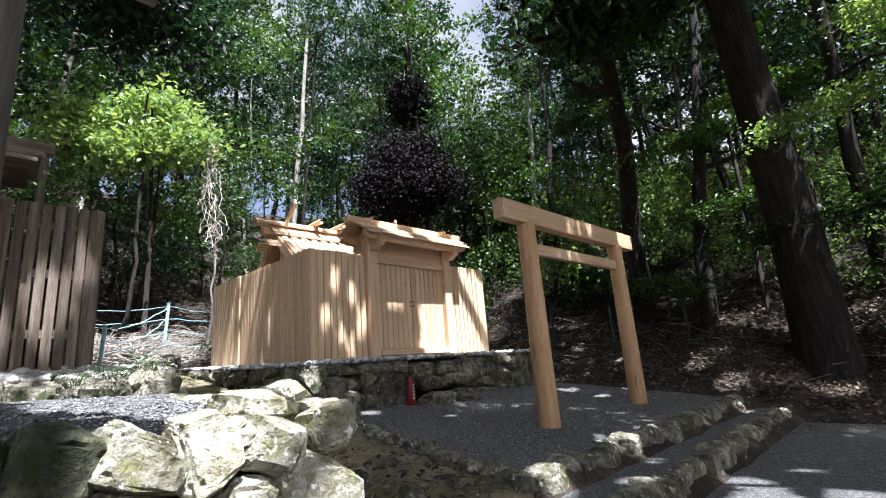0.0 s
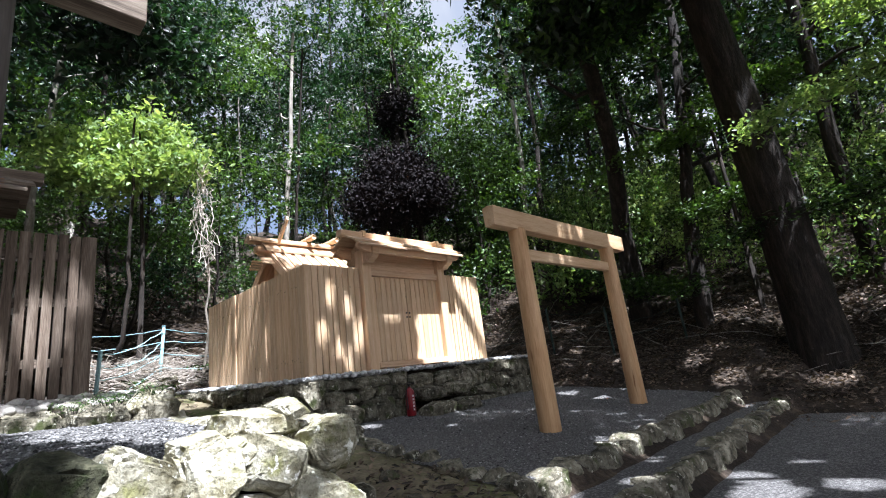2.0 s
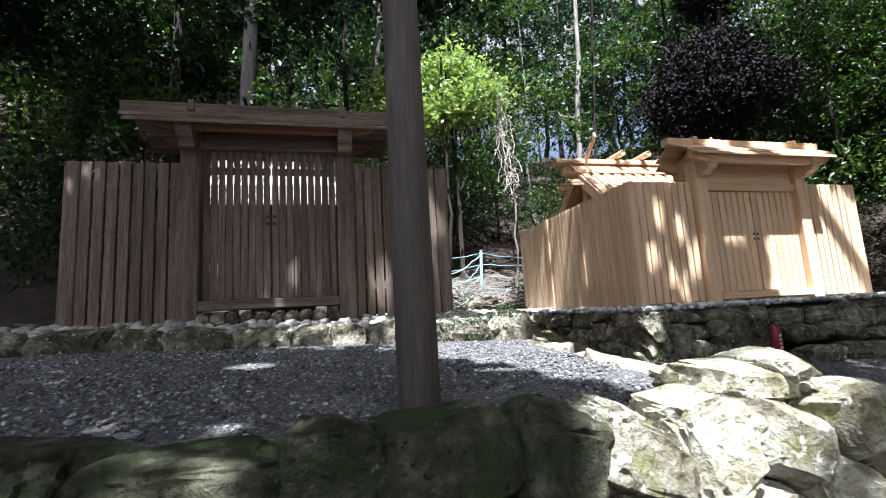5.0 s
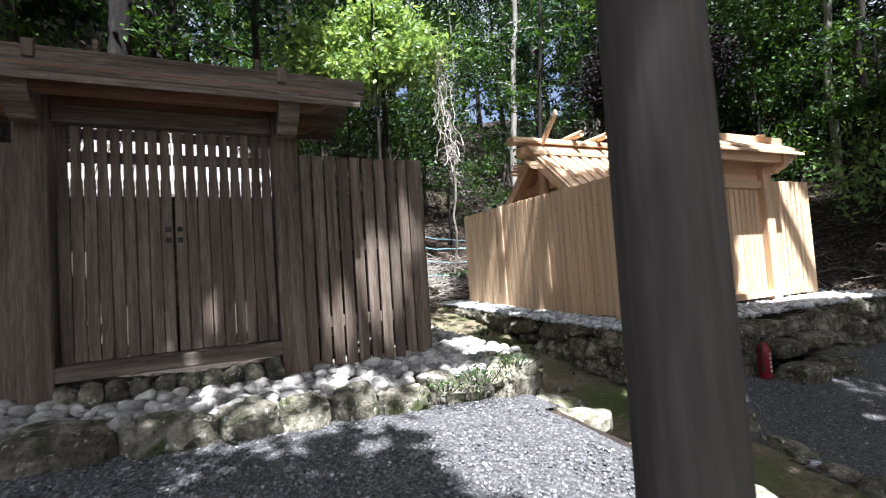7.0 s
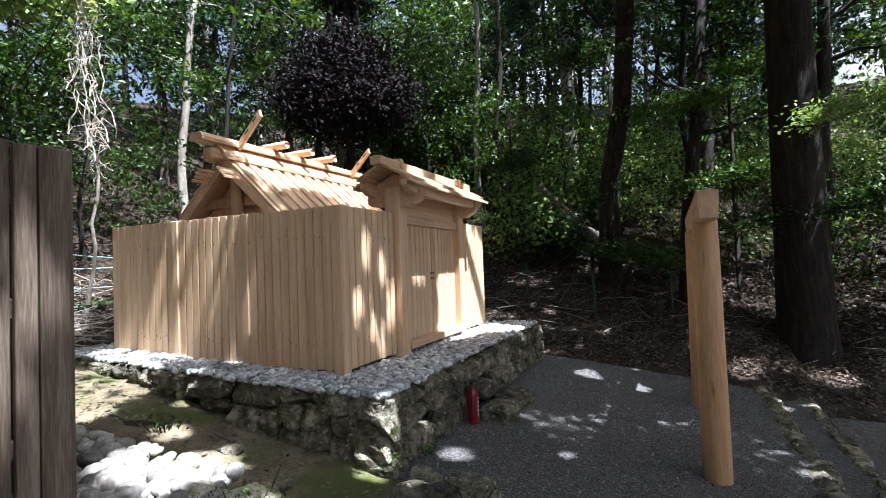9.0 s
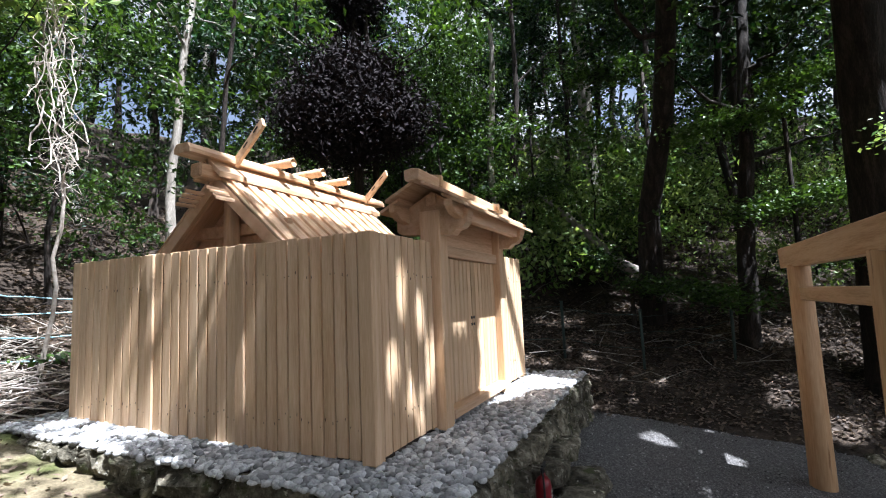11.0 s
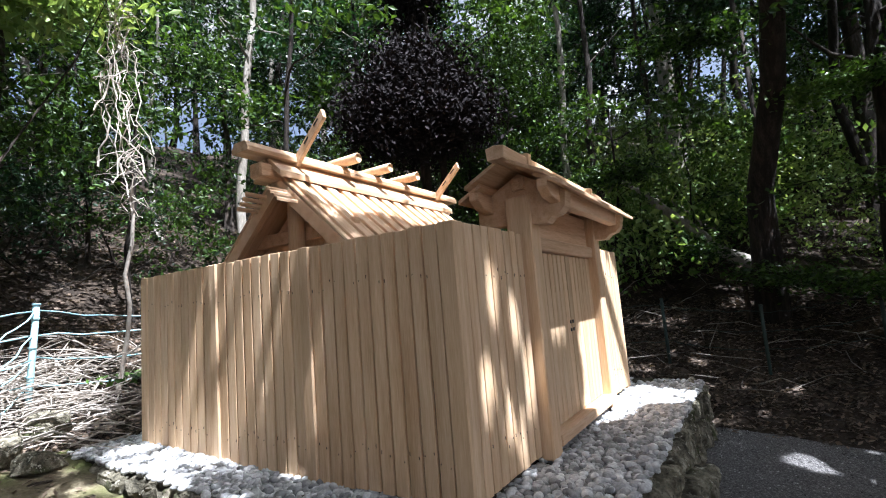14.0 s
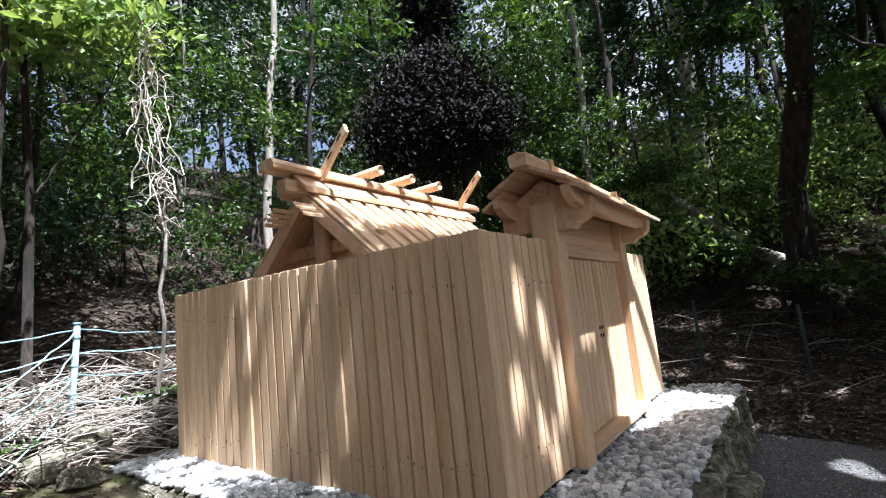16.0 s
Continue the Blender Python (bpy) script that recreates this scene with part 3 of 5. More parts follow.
def boards(parent, a, b, base, top, pitch, gap, mat, thick=0.03, face=0.0):
    """Upright boards from a to b in the plan, each an object on one shared mesh."""
    a, b = Vector(a), Vector(b)
    run = (b - a).length
    count = max(1, round(run / pitch))
    w = run / count - gap
    way = (b - a) / run
    turn = math.atan2(way.y, way.x)
    me = board_mesh(w, thick, top - base, mat)
    out = Vector((way.y, -way.x)) * face
    for k in range(count):
        p = a + way * run * (k + 0.5) / count + out
        ob = new("board", me)
        ob.parent = parent
        ob.location = Vector((p.x, p.y, base + dice.uniform(-0.006, 0.006))) - Vector(parent.location)
        ob.rotation_euler = (0, radians(dice.uniform(-0.15, 0.15)), turn)


def solid(name, parent, lo, hi, mat, bevel=0.008, label=""):
    return tagged(under(link(name, box(lo, hi, bevel), mat), parent), label)


def wood_part(name, parent, bm, mat, label="", round_off=False):
    return tagged(under(link(name, bm, mat, smooth=round_off), parent), label)


def enclosure(front, back, y0, y1, base, top, posts, mat, level_mat, label, pitch, gap, side_posts, gate):
    """A board fence on four sides with an opening between the gate's posts in the front."""
    f = thing("board_fence", (front, y0, base), label, "fence")
    p = 0.14
    for x, y in ((front, y0), (front, y1), (back, y0), (back, y1)):
        ly = (y, y + p) if y == y0 else (y - p, y)
        lx = (x - p, x) if x == front else (x, x + p)
        solid("post", f, (lx[0], ly[0], base - 0.04), (lx[1], ly[1], top + 0.004), mat, 0.01)
    t = 0.03
    boards(f, (front - t / 2 - 0.003, y0 + p), (front - t / 2 - 0.003, gate[0]), base, top, pitch, gap, mat)
    boards(f, (front - t / 2 - 0.003, gate[1]), (front - t / 2 - 0.003, y1 - p), base, top, pitch, gap, mat)
    for y, s in ((y0 + t / 2 + 0.003, 1), (y1 - t / 2 - 0.003, -1)):
        xs = [front - p] + side_posts + [back + p]
        for x in side_posts:
            solid("post", f, (x - 0.055, y - t / 2 - 0.022, base - 0.03), (x + 0.055, y + t / 2 + 0.05 * s, top + 0.002) if s > 0 else (x + 0.055, y + t / 2 + 0.022, top + 0.002), mat, 0.006)
        for q, (u, v) in enumerate(zip(xs, xs[1:])):
            boards(f, (u - (0.055 if q else 0), y), (v + (0.055 if q < len(xs) - 2 else 0), y), base, top, pitch, gap, mat)
    boards(f, (back + t / 2, y0 + p), (back + t / 2, y1 - p), base, top, pitch, gap, mat)
    for z in (base + 0.32, base + 0.95, top - 0.28):
        for lo, hi in (((front - 0.09, y0 + 0.1, z), (front - t - 0.008, gate[0], z + 0.09)), ((front - 0.09, gate[1], z), (front - t - 0.008, y1 - 0.1, z + 0.09)),
                       ((back + p, y0 + t + 0.01, z), (front - p, y0 + 0.09, z + 0.09)), ((back + p, y1 - 0.09, z), (front - p, y1 - t - 0.01, z + 0.09)),
                       ((back + t + 0.005, y0 + 0.1, z), (back + 0.09, y1 - 0.1, z + 0.09))):
            solid("rail", f, lo, hi, level_mat, 0.004)
    return f


def gate(front, yc, half, base, sill, door_top, post_top, ridge, post_w, wood, level, dark, label, slots, roof_half):
    """A roofed gate: two posts, lintel, sill, two slatted leaves, a small plank roof."""
    g = thing("gate", (front, yc, base), label, "gate")
    fx, bx = front + 0.09, front - 0.14
    for s in (-1, 1):
        y = yc + s * half
        solid("post", g, (bx, y - post_w / 2, base - 0.05), (fx, y + post_w / 2, post_top), wood, 0.012)
    a, b = yc - half + post_w / 2, yc + half - post_w / 2
    solid("sill", g, (front - 0.10, a, sill - 0.10), (front + 0.10, b, sill), level, 0.008)
    solid("lintel", g, (front - 0.09, a, door_top), (front + 0.05, b, door_top + 0.12), level, 0.008)
    solid("upper_board", g, (front - 0.05, a, door_top + 0.124), (front - 0.01, b, post_top - 0.004), dark, 0.004)
    x = front - 0.03
    for s in (-1, 1):
        u, v = sorted((yc + s * 0.006, yc + s * (b - yc - 0.012)))
        leaf = thing("door", (x, yc + s * (b - yc), sill), "", "")
        leaf.parent = g
        leaf.location = Vector((x, yc + s * (b - yc), sill)) - Vector(g.location)
        n = slots
        w = (v - u) / n
        h = door_top - sill - 0.02
        p, q = (w - 0.008) / 2, (w - 0.018) / 2
        bm = prism([(-p, 0), (p, 0), (p, h - 0.38), (q, h - 0.36), (q, h), (-q, h), (-q, h - 0.36), (-p, h - 0.38)], "y", -0.011, 0.011, 0.002)
        me = bpy.data.meshes.new("slat")
        bm.to_mesh(me)
        bm.free()
        me.materials.append(wood)
        for k in range(n):
            o = new("slat", me)
            o.parent = leaf
            o.location = Vector((0.012, u + w * (k + 0.5) - (yc + s * (b - yc)), 0.01))
            o.rotation_euler = (0, 0, math.pi / 2)
        for z, h in ((0.02, 0.07), (0.40, 0.09), (0.80, 0.09), (door_top - sill - 0.26, 0.08), (door_top - sill - 0.09, 0.07)):
            o = link("rail", box((-0.03, u - (yc + s * (b - yc)), z), (-0.004, v - (yc + s * (b - yc)), z + h), 0.004), level)
            o.parent = leaf
        for z in (0.80, 0.88):
            o = link("metal_fitting", box((0.024, s * -(b - yc) + s * 0.02, z), (0.034, s * -(b - yc) + s * 0.055, z + 0.035) if s > 0 else (0.034, s * -(b - yc) - 0.055, z + 0.035), 0.004), DARK_METAL)
            o.parent = leaf
    # the roof
    r0, r1 = yc - roof_half, yc + roof_half
    for s in (-1, 1):
        y = yc + s * half
        bm = prism([(front - 0.42, post_top - 0.19), (front - 0.36, post_top - 0.23), (front + 0.22, post_top - 0.27), (front + 0.27, post_top - 0.22), (front + 0.34, post_top - 0.20), (front + 0.39, post_top - 0.15), (front + 0.41, post_top - 0.02), (front, post_top + 0.20), (front - 0.42, post_top - 0.02)],
                   "y", y - 0.075, y + 0.075)
        wood_part("bracket", g, bm, level)
    solid("ridge_beam", g, (front - 0.06, yc - half - 0.1, post_top + 0.05), (front + 0.06, yc + half + 0.1, post_top + 0.17), level, 0.01)
    for s in (-1, 1):
        e0, e1 = yc - half - 0.35, yc + half + 0.35
        bm = prism([(e0, post_top + 0.05), (e0, post_top - 0.02), (e0 + 0.1, post_top - 0.09), (e0 + 0.3, post_top - 0.12), (e1 - 0.3, post_top - 0.12), (e1 - 0.1, post_top - 0.09), (e1, post_top - 0.02), (e1, post_top + 0.05)],
                   "x", front + s * 0.31 - 0.045, front + s * 0.31 + 0.045, 0.006)
        wood_part("purlin", g, bm, dark)
        for n, (u, v, lift) in enumerate(((0.03, 0.36, 0.012), (0.24, 0.47, -0.03))):
            z = lambda q: ridge - 0.09 - 0.50 * q
            bm = prism([(front + s * u, z(u) + lift), (front + s * v, z(v) + lift), (front + s * v, z(v) + lift - 0.036), (front + s * u, z(u) + lift - 0.036)], "y", r0 + 0.03 + 0.07 * n, r1 - 0.03 - 0.07 * n)
            wood_part("roof_plank", g, bm, level)
    bm = prism([(front - 0.075, ridge - 0.12), (front - 0.085, ridge - 0.015), (front, ridge), (front + 0.085, ridge - 0.015), (front + 0.075, ridge - 0.12)], "y", r0 - 0.06, r1 + 0.06, 0.006)
    wood_part("ridge_cap", g, bm, level)
    for s in (-1, 1):
        y = yc + s * half
        bm = prism([(front - 0.10, ridge - 0.10), (front - 0.10, ridge + 0.02), (front, ridge + 0.035), (front + 0.10, ridge + 0.02), (front + 0.10, ridge - 0.10)], "y", y - 0.035, y + 0.035, 0.004)
        wood_part("ridge_strap", g, bm, wood)
    return g


def nails(parent, a, b, pitch, heights, out, seed):
    """Dark nail heads, two to a board, in one part."""
    r = random.Random(seed)
    bm = bmesh.new()
    a, b, out = Vector(a), Vector(b), Vector(out)
    run = (b - a).length
    count = round(run / pitch)
    for k in range(count):
        for z in heights:
            for q in (0.2, 0.8):
                if r.random() < 0.45:
                    continue
                p = a + (b - a) * (k + q) / count
                c = Vector((p.x, p.y, z + r.uniform(-0.05, 0.05)))
                d = Vector((0.0016 + abs(out.x) * 0.0014, 0.0016 + abs(out.y) * 0.0014, r.uniform(0.003, 0.014)))
                box(c - d, c + d, 0, bm)
    return tagged(under(link("nail_heads", bm, DARK_METAL), parent), "dark nail heads in two rows", kind="stuff")


NEW = dict(front=-6.857, back=-10.95, y0=4.727, y1=9.177, base=1.745, top=3.585)
new_fence = enclosure(**NEW, posts=0, mat=NEW_WOOD, level_mat=NEW_WOOD_Y, label="fresh pale cypress board fence on the stone platform", pitch=0.125, gap=0.018,
          side_posts=[-8.305, -9.575], gate=(5.86, 8.06))
for u, v in ((-6.997, -8.25), (-8.36, -9.52), (-9.63, -10.81)):
    nails(new_fence, (u, 4.7285), (v, 4.7285), 0.125, (3.24, 2.02), (0, 1, 0), 3)
for u, v in ((4.867, 5.86), (8.06, 9.037)):
    nails(new_fence, (-6.8585, u), (-6.8585, v), 0.125, (3.24, 2.02), (1, 0, 0), 4)
gate(-6.857, 6.955, 0.975, 1.745, 1.86, 3.45, 3.92, 4.28, 0.20, NEW_WOOD, NEW_WOOD_Y, NEW_WOOD_Y, "roofed gate of fresh cypress with closed slatted doors", 7, 1.42)
OLD = dict(front=-6.22, back=-10.3, y0=-2.23, y1=1.755, base=1.76, top=3.507)
enclosure(**OLD, posts=0, mat=OLD_WOOD, level_mat=OLD_WOOD_Y, label="weathered grey-brown cypress board fence", pitch=0.112, gap=0.02,
          side_posts=[-7.6, -8.9], gate=(-1.15, 0.65))
gate(-6.22, -0.25, 0.80, 1.76, 2.02, 3.66, 3.88, 4.17, 0.19, OLD_WOOD, OLD_WOOD_Y, OLD_RED, "weathered roofed gate with closed slatted doors", 9, 1.42)
row = thing("wall_sill_stones", (-6.15, -0.25, 1.7), "row of round pale stones under the old gate sill", "stones", kind="structure")
for k in range(10):
    stone(row, (-6.12 + dice.uniform(-0.02, 0.02), -0.9 + 0.143 * k, 1.82), (0.15, 0.15 * dice.uniform(0.85, 1.1), 0.17 * dice.uniform(0.8, 1.1)), dice.uniform(0, 3), ROUNDS, 15)


# ---- the small shrine inside the new fence ----
def shrine(x, ya, yb, ridge, slope, wood, level, sloping, label):
    h = thing("shrine", (x, (ya + yb) / 2, 1.7), label, "shrine")
    yc, half = (ya + yb) / 2, 1.35
    k = math.tan(slope)
    body = 0.85
    floor, wall_top = 2.3, ridge - k * body - 0.08
    for sy in (-1, 1):
        yy = yc + sy * ((yb - ya) / 2 - 0.45)
        bm = prism([(x - body, floor), (x + body, floor), (x + body, wall_top), (x, ridge - 0.12), (x - body, wall_top)], "y", yy - 0.02, yy + 0.02)
        wood_part("gable_wall", h, bm, level)
        wood_part("ridge_post", h, cylinder((x, yy + sy * 0.2, 1.66), (x, yy + sy * 0.2, ridge - 0.1), 0.09), wood)
        solid("tie_beam", h, (x - 0.8, yy + sy * 0.03, ridge - 0.75), (x + 0.8, yy + sy * 0.12, ridge - 0.6), level)
        for sx in (-1, 1):
            u = lambda q: x + sx * q
            y0 = yc + sy * (yb - ya) / 2
            bm = prism([(u(-0.02), ridge - 0.04), (u(half), ridge - 0.04 - k * half), (u(half), ridge - 0.24 - k * half), (u(-0.02), ridge - 0.22)], "y", y0 - sy * 0.06, y0)
            wood_part("bargeboard", h, bm, sloping)
            for q in range(4):
                d = 0.16 + 0.05 * q
                z = ridge - 0.10 - k * d
                bm = prism([(u(d), z), (u(d + 0.018), z - 0.018), (u(d + 0.018), z - 0.05), (u(d), z - 0.03)], "y", y0 - 0.02 * sy, y0 + 0.26 * sy, 0.003)
                wood_part("gable_pin", h, bm, level)
    for sx in (-1, 1):
        solid("side_wall", h, (x + sx * body - 0.02, ya + 0.45, floor), (x + sx * body + 0.02, yb - 0.45, wall_top), level)
        for sy in (-1, 1):
            wood_part("corner_post", h, cylinder((x + sx * body, yc + sy * ((yb - ya) / 2 - 0.485), 1.66), (x + sx * body, yc + sy * ((yb - ya) / 2 - 0.485), wall_top), 0.08), wood)
        n = 13
        for q in range(n):
            y = ya + (yb - ya) * (q + 0.5) / n
            w = (yb - ya) / n
            u = lambda d: x + sx * d
            bm = prism([(u(0.0), ridge), (u(half), ridge - k * half), (u(half), ridge - k * half - 0.03), (u(0.0), ridge - 0.03)], "y", y - w / 2 + 0.001, y + w / 2 - 0.001, 0.002)
            wood_part("roof_board", h, bm, sloping)
            bm = prism([(u(0.0), ridge + 0.045), (u(half), ridge - k * half + 0.045), (u(half), ridge - k * half), (u(0.0), ridge)], "y", y - w * 0.27, y + w * 0.27, 0.004)
            wood_part("roof_batten", h, bm, sloping)
        bm = prism([(u(0.02), ridge + 0.12), (u(0.22), ridge + 0.12 - 0.2 * k), (u(0.22), ridge + 0.05 - 0.2 * k), (u(0.02), ridge + 0.04)], "y", ya - 0.12, yb + 0.12)
        wood_part("ridge_cover", h, bm, level)
    bm = prism([(x - 0.13, ridge + 0.10), (x - 0.13, ridge + 0.15), (x - 0.09, ridge + 0.21), (x + 0.09, ridge + 0.21), (x + 0.13, ridge + 0.15), (x + 0.13, ridge + 0.10)], "y", yc - (yb - ya) / 2 - 0.435, yc + (yb - ya) / 2 + 0.435)
    wood_part("ridge_cap", h, bm, level)
    solid("ridge_beam", h, (x - 0.09, ya - 0.265, ridge - 0.13), (x + 0.09, yb + 0.265, ridge + 0.03), level, 0.02)
    for q in range(3):
        y = yc + (yb - ya) * 0.195 * (q - 1)
        wood_part("ridge_log", h, cylinder((x - 0.34, y, ridge + 0.275), (x + 0.34, y, ridge + 0.275), 0.062, 20, 0.006), level, "round log across the ridge", True)
    for sy in (-1, 1):
        y = yc + sy * ((yb - ya) / 2 - 0.185)
        for sx in (1, -1):
            u = lambda q: x + sx * q
            bm = prism([(u(0.02), ridge + 0.10), (u(0.12), ridge + 0.06), (u(0.57), ridge + 0.50), (u(0.54), ridge + 0.60)], "y", y + 0.028 * sx - 0.025, y + 0.028 * sx + 0.025)
            if sx > 0:
                wood_part("roof_finial", h, bm, level, "slanting board with two wind slots")
                # No slot is cut: a solid dark strip stands in for its shade.
                for d in (0.25, 0.41):
                    bm = prism([(u(d), ridge + d + 0.035), (u(d + 0.07), ridge + d + 0.10), (u(d + 0.08), ridge + d + 0.085), (u(d + 0.012), ridge + d + 0.02)], "y", y - 0.0005, y + 0.056, 0)
                    wood_part("wind_slot", h, bm, DARK_METAL)
            else:
                bm.free()
    return h


shrine(-9.42, 5.38, 8.55, 4.62, radians(42), NEW_WOOD, NEW_WOOD_Y, NEW_WOOD_X, "small new cypress shrine with gabled board roof and ridge logs")
shrine(-8.85, -1.25, 0.75, 4.62, radians(42), OLD_WOOD, OLD_WOOD_Y, OLD_WOOD_X, "weathered grey shrine with board roof behind the old fence")


# ---- gateways ----
def torii(x, ya, yb, base, top, r, wood, level, label, over=0.56, name="torii_gate", beam=0.26, tie=0.50):
    g = thing(name, (x, (ya + yb) / 2, base), label, "shrine gateway")
    for y in (ya, yb):
        wood_part("pillar", g, cylinder((x, y, base - 0.15), (x, y, top - beam + 0.02), r * 1.06, 32, 0.01, r * 0.92), wood, "", True)
    lo, hi = top - beam, top
    bm = prism([(x - 0.078, lo), (x + 0.078, lo), (x + 0.09, hi - 0.012), (x, hi + 0.004), (x - 0.09, hi - 0.012)], "y", ya - over, yb + over, 0.006)
    wood_part("top_beam", g, bm, level, "five-sided top beam")
    solid("tie_beam", g, (x - 0.04, ya + 0.03, top - tie - 0.15), (x + 0.04, yb - 0.03, top - tie), level, 0.008)
    return g


torii(-3.26, 5.77, 8.30, 0.66, 3.46, 0.125, TORII_WOOD, TORII_WOOD_Y, "torii gateway of fresh golden cypress logs on gravel")
torii(-2.72, -1.55, 0.63, 1.32, 4.05, 0.083, OLD_LOG, OLD_WOOD_Y, "weathered grey torii gateway on the terrace", over=0.66, beam=0.27, tie=0.43)


# ---- fire extinguisher ----
def extinguisher(x, y, z):
    e = thing("fire_extinguisher", (x, y, z), "red fire extinguisher standing on gravel against the stone platform", "fire extinguisher")
    prof = [(0, 0), (0.066, 0), (0.074, 0.015), (0.074, 0.34), (0.066, 0.385), (0.035, 0.42), (0.022, 0.425), (0.022, 0.45)]
    pts = [Vector((x, y, z + 0.012 + h)) for _, h in prof[1:]]
    wood_part("cylinder", e, tube(pts, [max(q, 0.002) for q, _ in prof[1:]], 20), RED, "red enamelled cylinder", True)
    wood_part("foot_ring", e, cylinder((x, y, z), (x, y, z + 0.03), 0.07, 20, 0.004), BLACK)
    wood_part("valve", e, cylinder((x, y, z + 0.44), (x, y, z + 0.49), 0.02, 14, 0.004), DARK_METAL)
    wood_part("handle", e, box((x - 0.014, y - 0.03, z + 0.49), (x + 0.014, y + 0.11, z + 0.505), 0.004), BLACK, "black carrying handle")
    wood_part("lever", e, box((x - 0.012, y - 0.02, z + 0.515), (x + 0.012, y + 0.12, z + 0.527), 0.004), BLACK)
    wood_part("hose", e, tube([(x, y - 0.02, z + 0.465), (x + 0.02, y - 0.07, z + 0.46), (x + 0.03, y - 0.092, z + 0.40), (x + 0.03, y - 0.09, z + 0.25), (x + 0.03, y - 0.088, z + 0.12)], [0.010] * 4 + [0.016], 10), BLACK, "", True)
    for q in (0.10, 0.15, 0.20, 0.25, 0.30):
        wood_part("label_bar", e, box((x + 0.069, y - 0.016, z + q), (x + 0.077, y + 0.014, z + q + 0.03), 0.002), WHITE, "white lettering bar")
    return e


extinguisher(-5.842, 5.89, 0.935)


# ---- the wood ----
def leaves(points, size, seed, flat=0.5):
    """Folded leaves, two triangles each, at points: arrays of vertices and faces."""
    r = np.random.default_rng(seed)
    n = len(points)
    nor = r.normal(size=(n, 3)) + [0, 0, 1.2 * flat]
    nor /= np.linalg.norm(nor, axis=1)[:, None]
    way = np.cross(nor, r.normal(size=(n, 3)))
    way /= np.linalg.norm(way, axis=1)[:, None]
    side = np.cross(nor, way)
    s = size * r.uniform(0.6, 1.3, (n, 1))
    v = np.stack([points - way * s * 0.5, points + side * s * 0.24 + nor * s * 0.06, points + way * s * 0.5, points - side * s * 0.24 + nor * s * 0.06], 1)
    idx = np.arange(n)[:, None] * 4
    return v.reshape(-1, 3), np.concatenate([idx + [0, 1, 2], idx + [0, 2, 3]])


def leaf_mesh(name, points, size, mat, seed, flat=0.5):
    v, f = leaves(np.asarray(points), size, seed, flat)
    me = bpy.data.meshes.new(name)
    me.from_pydata(v.tolist(), [], f.tolist())
    me.materials.append(mat)
    return me


def tufts(r, centre, radius, tuft_count, per, tuft=0.17, shell=0.45):
    """Points in tufts in the outer part of a lump."""
    d = r.normal(size=(tuft_count, 3))
    d /= np.linalg.norm(d, axis=1)[:, None]
    d *= (shell + (1 - shell) * r.random((tuft_count, 1))) * (0.75 + 0.5 * r.random((tuft_count, 1)))
    c = np.asarray(centre) + d * np.asarray(radius)
    return (c[:, None] + r.normal(size=(tuft_count, per, 3)) * tuft * [1, 1, 0.6]).reshape(-1, 3)


def tree_variant(seed, height, first, spread_r, mat, bark, girth, lumps, tufts_each, per, size, lean=0.6):
    """A trunk with limbs, each ending in a lump of foliage. Built at the origin."""
    r = np.random.default_rng(seed)
    e = new("tree")
    pts, rad, x, y = [], [], 0.0, 0.0
    n = 9
    for k in range(n):
        q = k / (n - 1)
        pts.append((x, y, height * q - 0.3))
        rad.append(girth * (1 - 0.8 * q) * (1.45 if k == 0 else 1))
        x += r.normal() * 0.12 + lean * 0.07
        y += r.normal() * 0.12
    bm = tube(pts, rad, 9, wobble=0.08, seed=seed)
    cloud = []
    for k in range(lumps):
        q = first + (1 - first) * (k + r.random()) / lumps
        i = min(n - 2, int(q * (n - 1)))
        p = np.array(pts[i]) + (np.array(pts[i + 1]) - pts[i]) * (q * (n - 1) - i)
        a = r.random() * 6.28
        out = spread_r * (0.35 + 0.65 * r.random()) * (1.1 - 0.55 * q)
        tip = p + [math.cos(a) * out, math.sin(a) * out, 0.25 * out + r.random() * 0.8]
        mid = (p + tip) / 2 + [0, 0, 0.15 * out] + r.normal(size=3) * 0.15
        tube([p, mid, tip], [girth * 0.32 * (1.1 - q), girth * 0.2 * (1.1 - q), 0.012], 6, bm, seed=k)
        cloud.append(tufts(r, tip, (0.55 * out + 0.5, 0.55 * out + 0.5, 0.5 + 0.2 * out), tufts_each, per))
    trunk = link("trunk", bm, bark, e, smooth=True)
    me = leaf_mesh("crown", np.concatenate(cloud), size, mat, seed)
    crown = new("crown", me)
    crown.parent = e
    return e


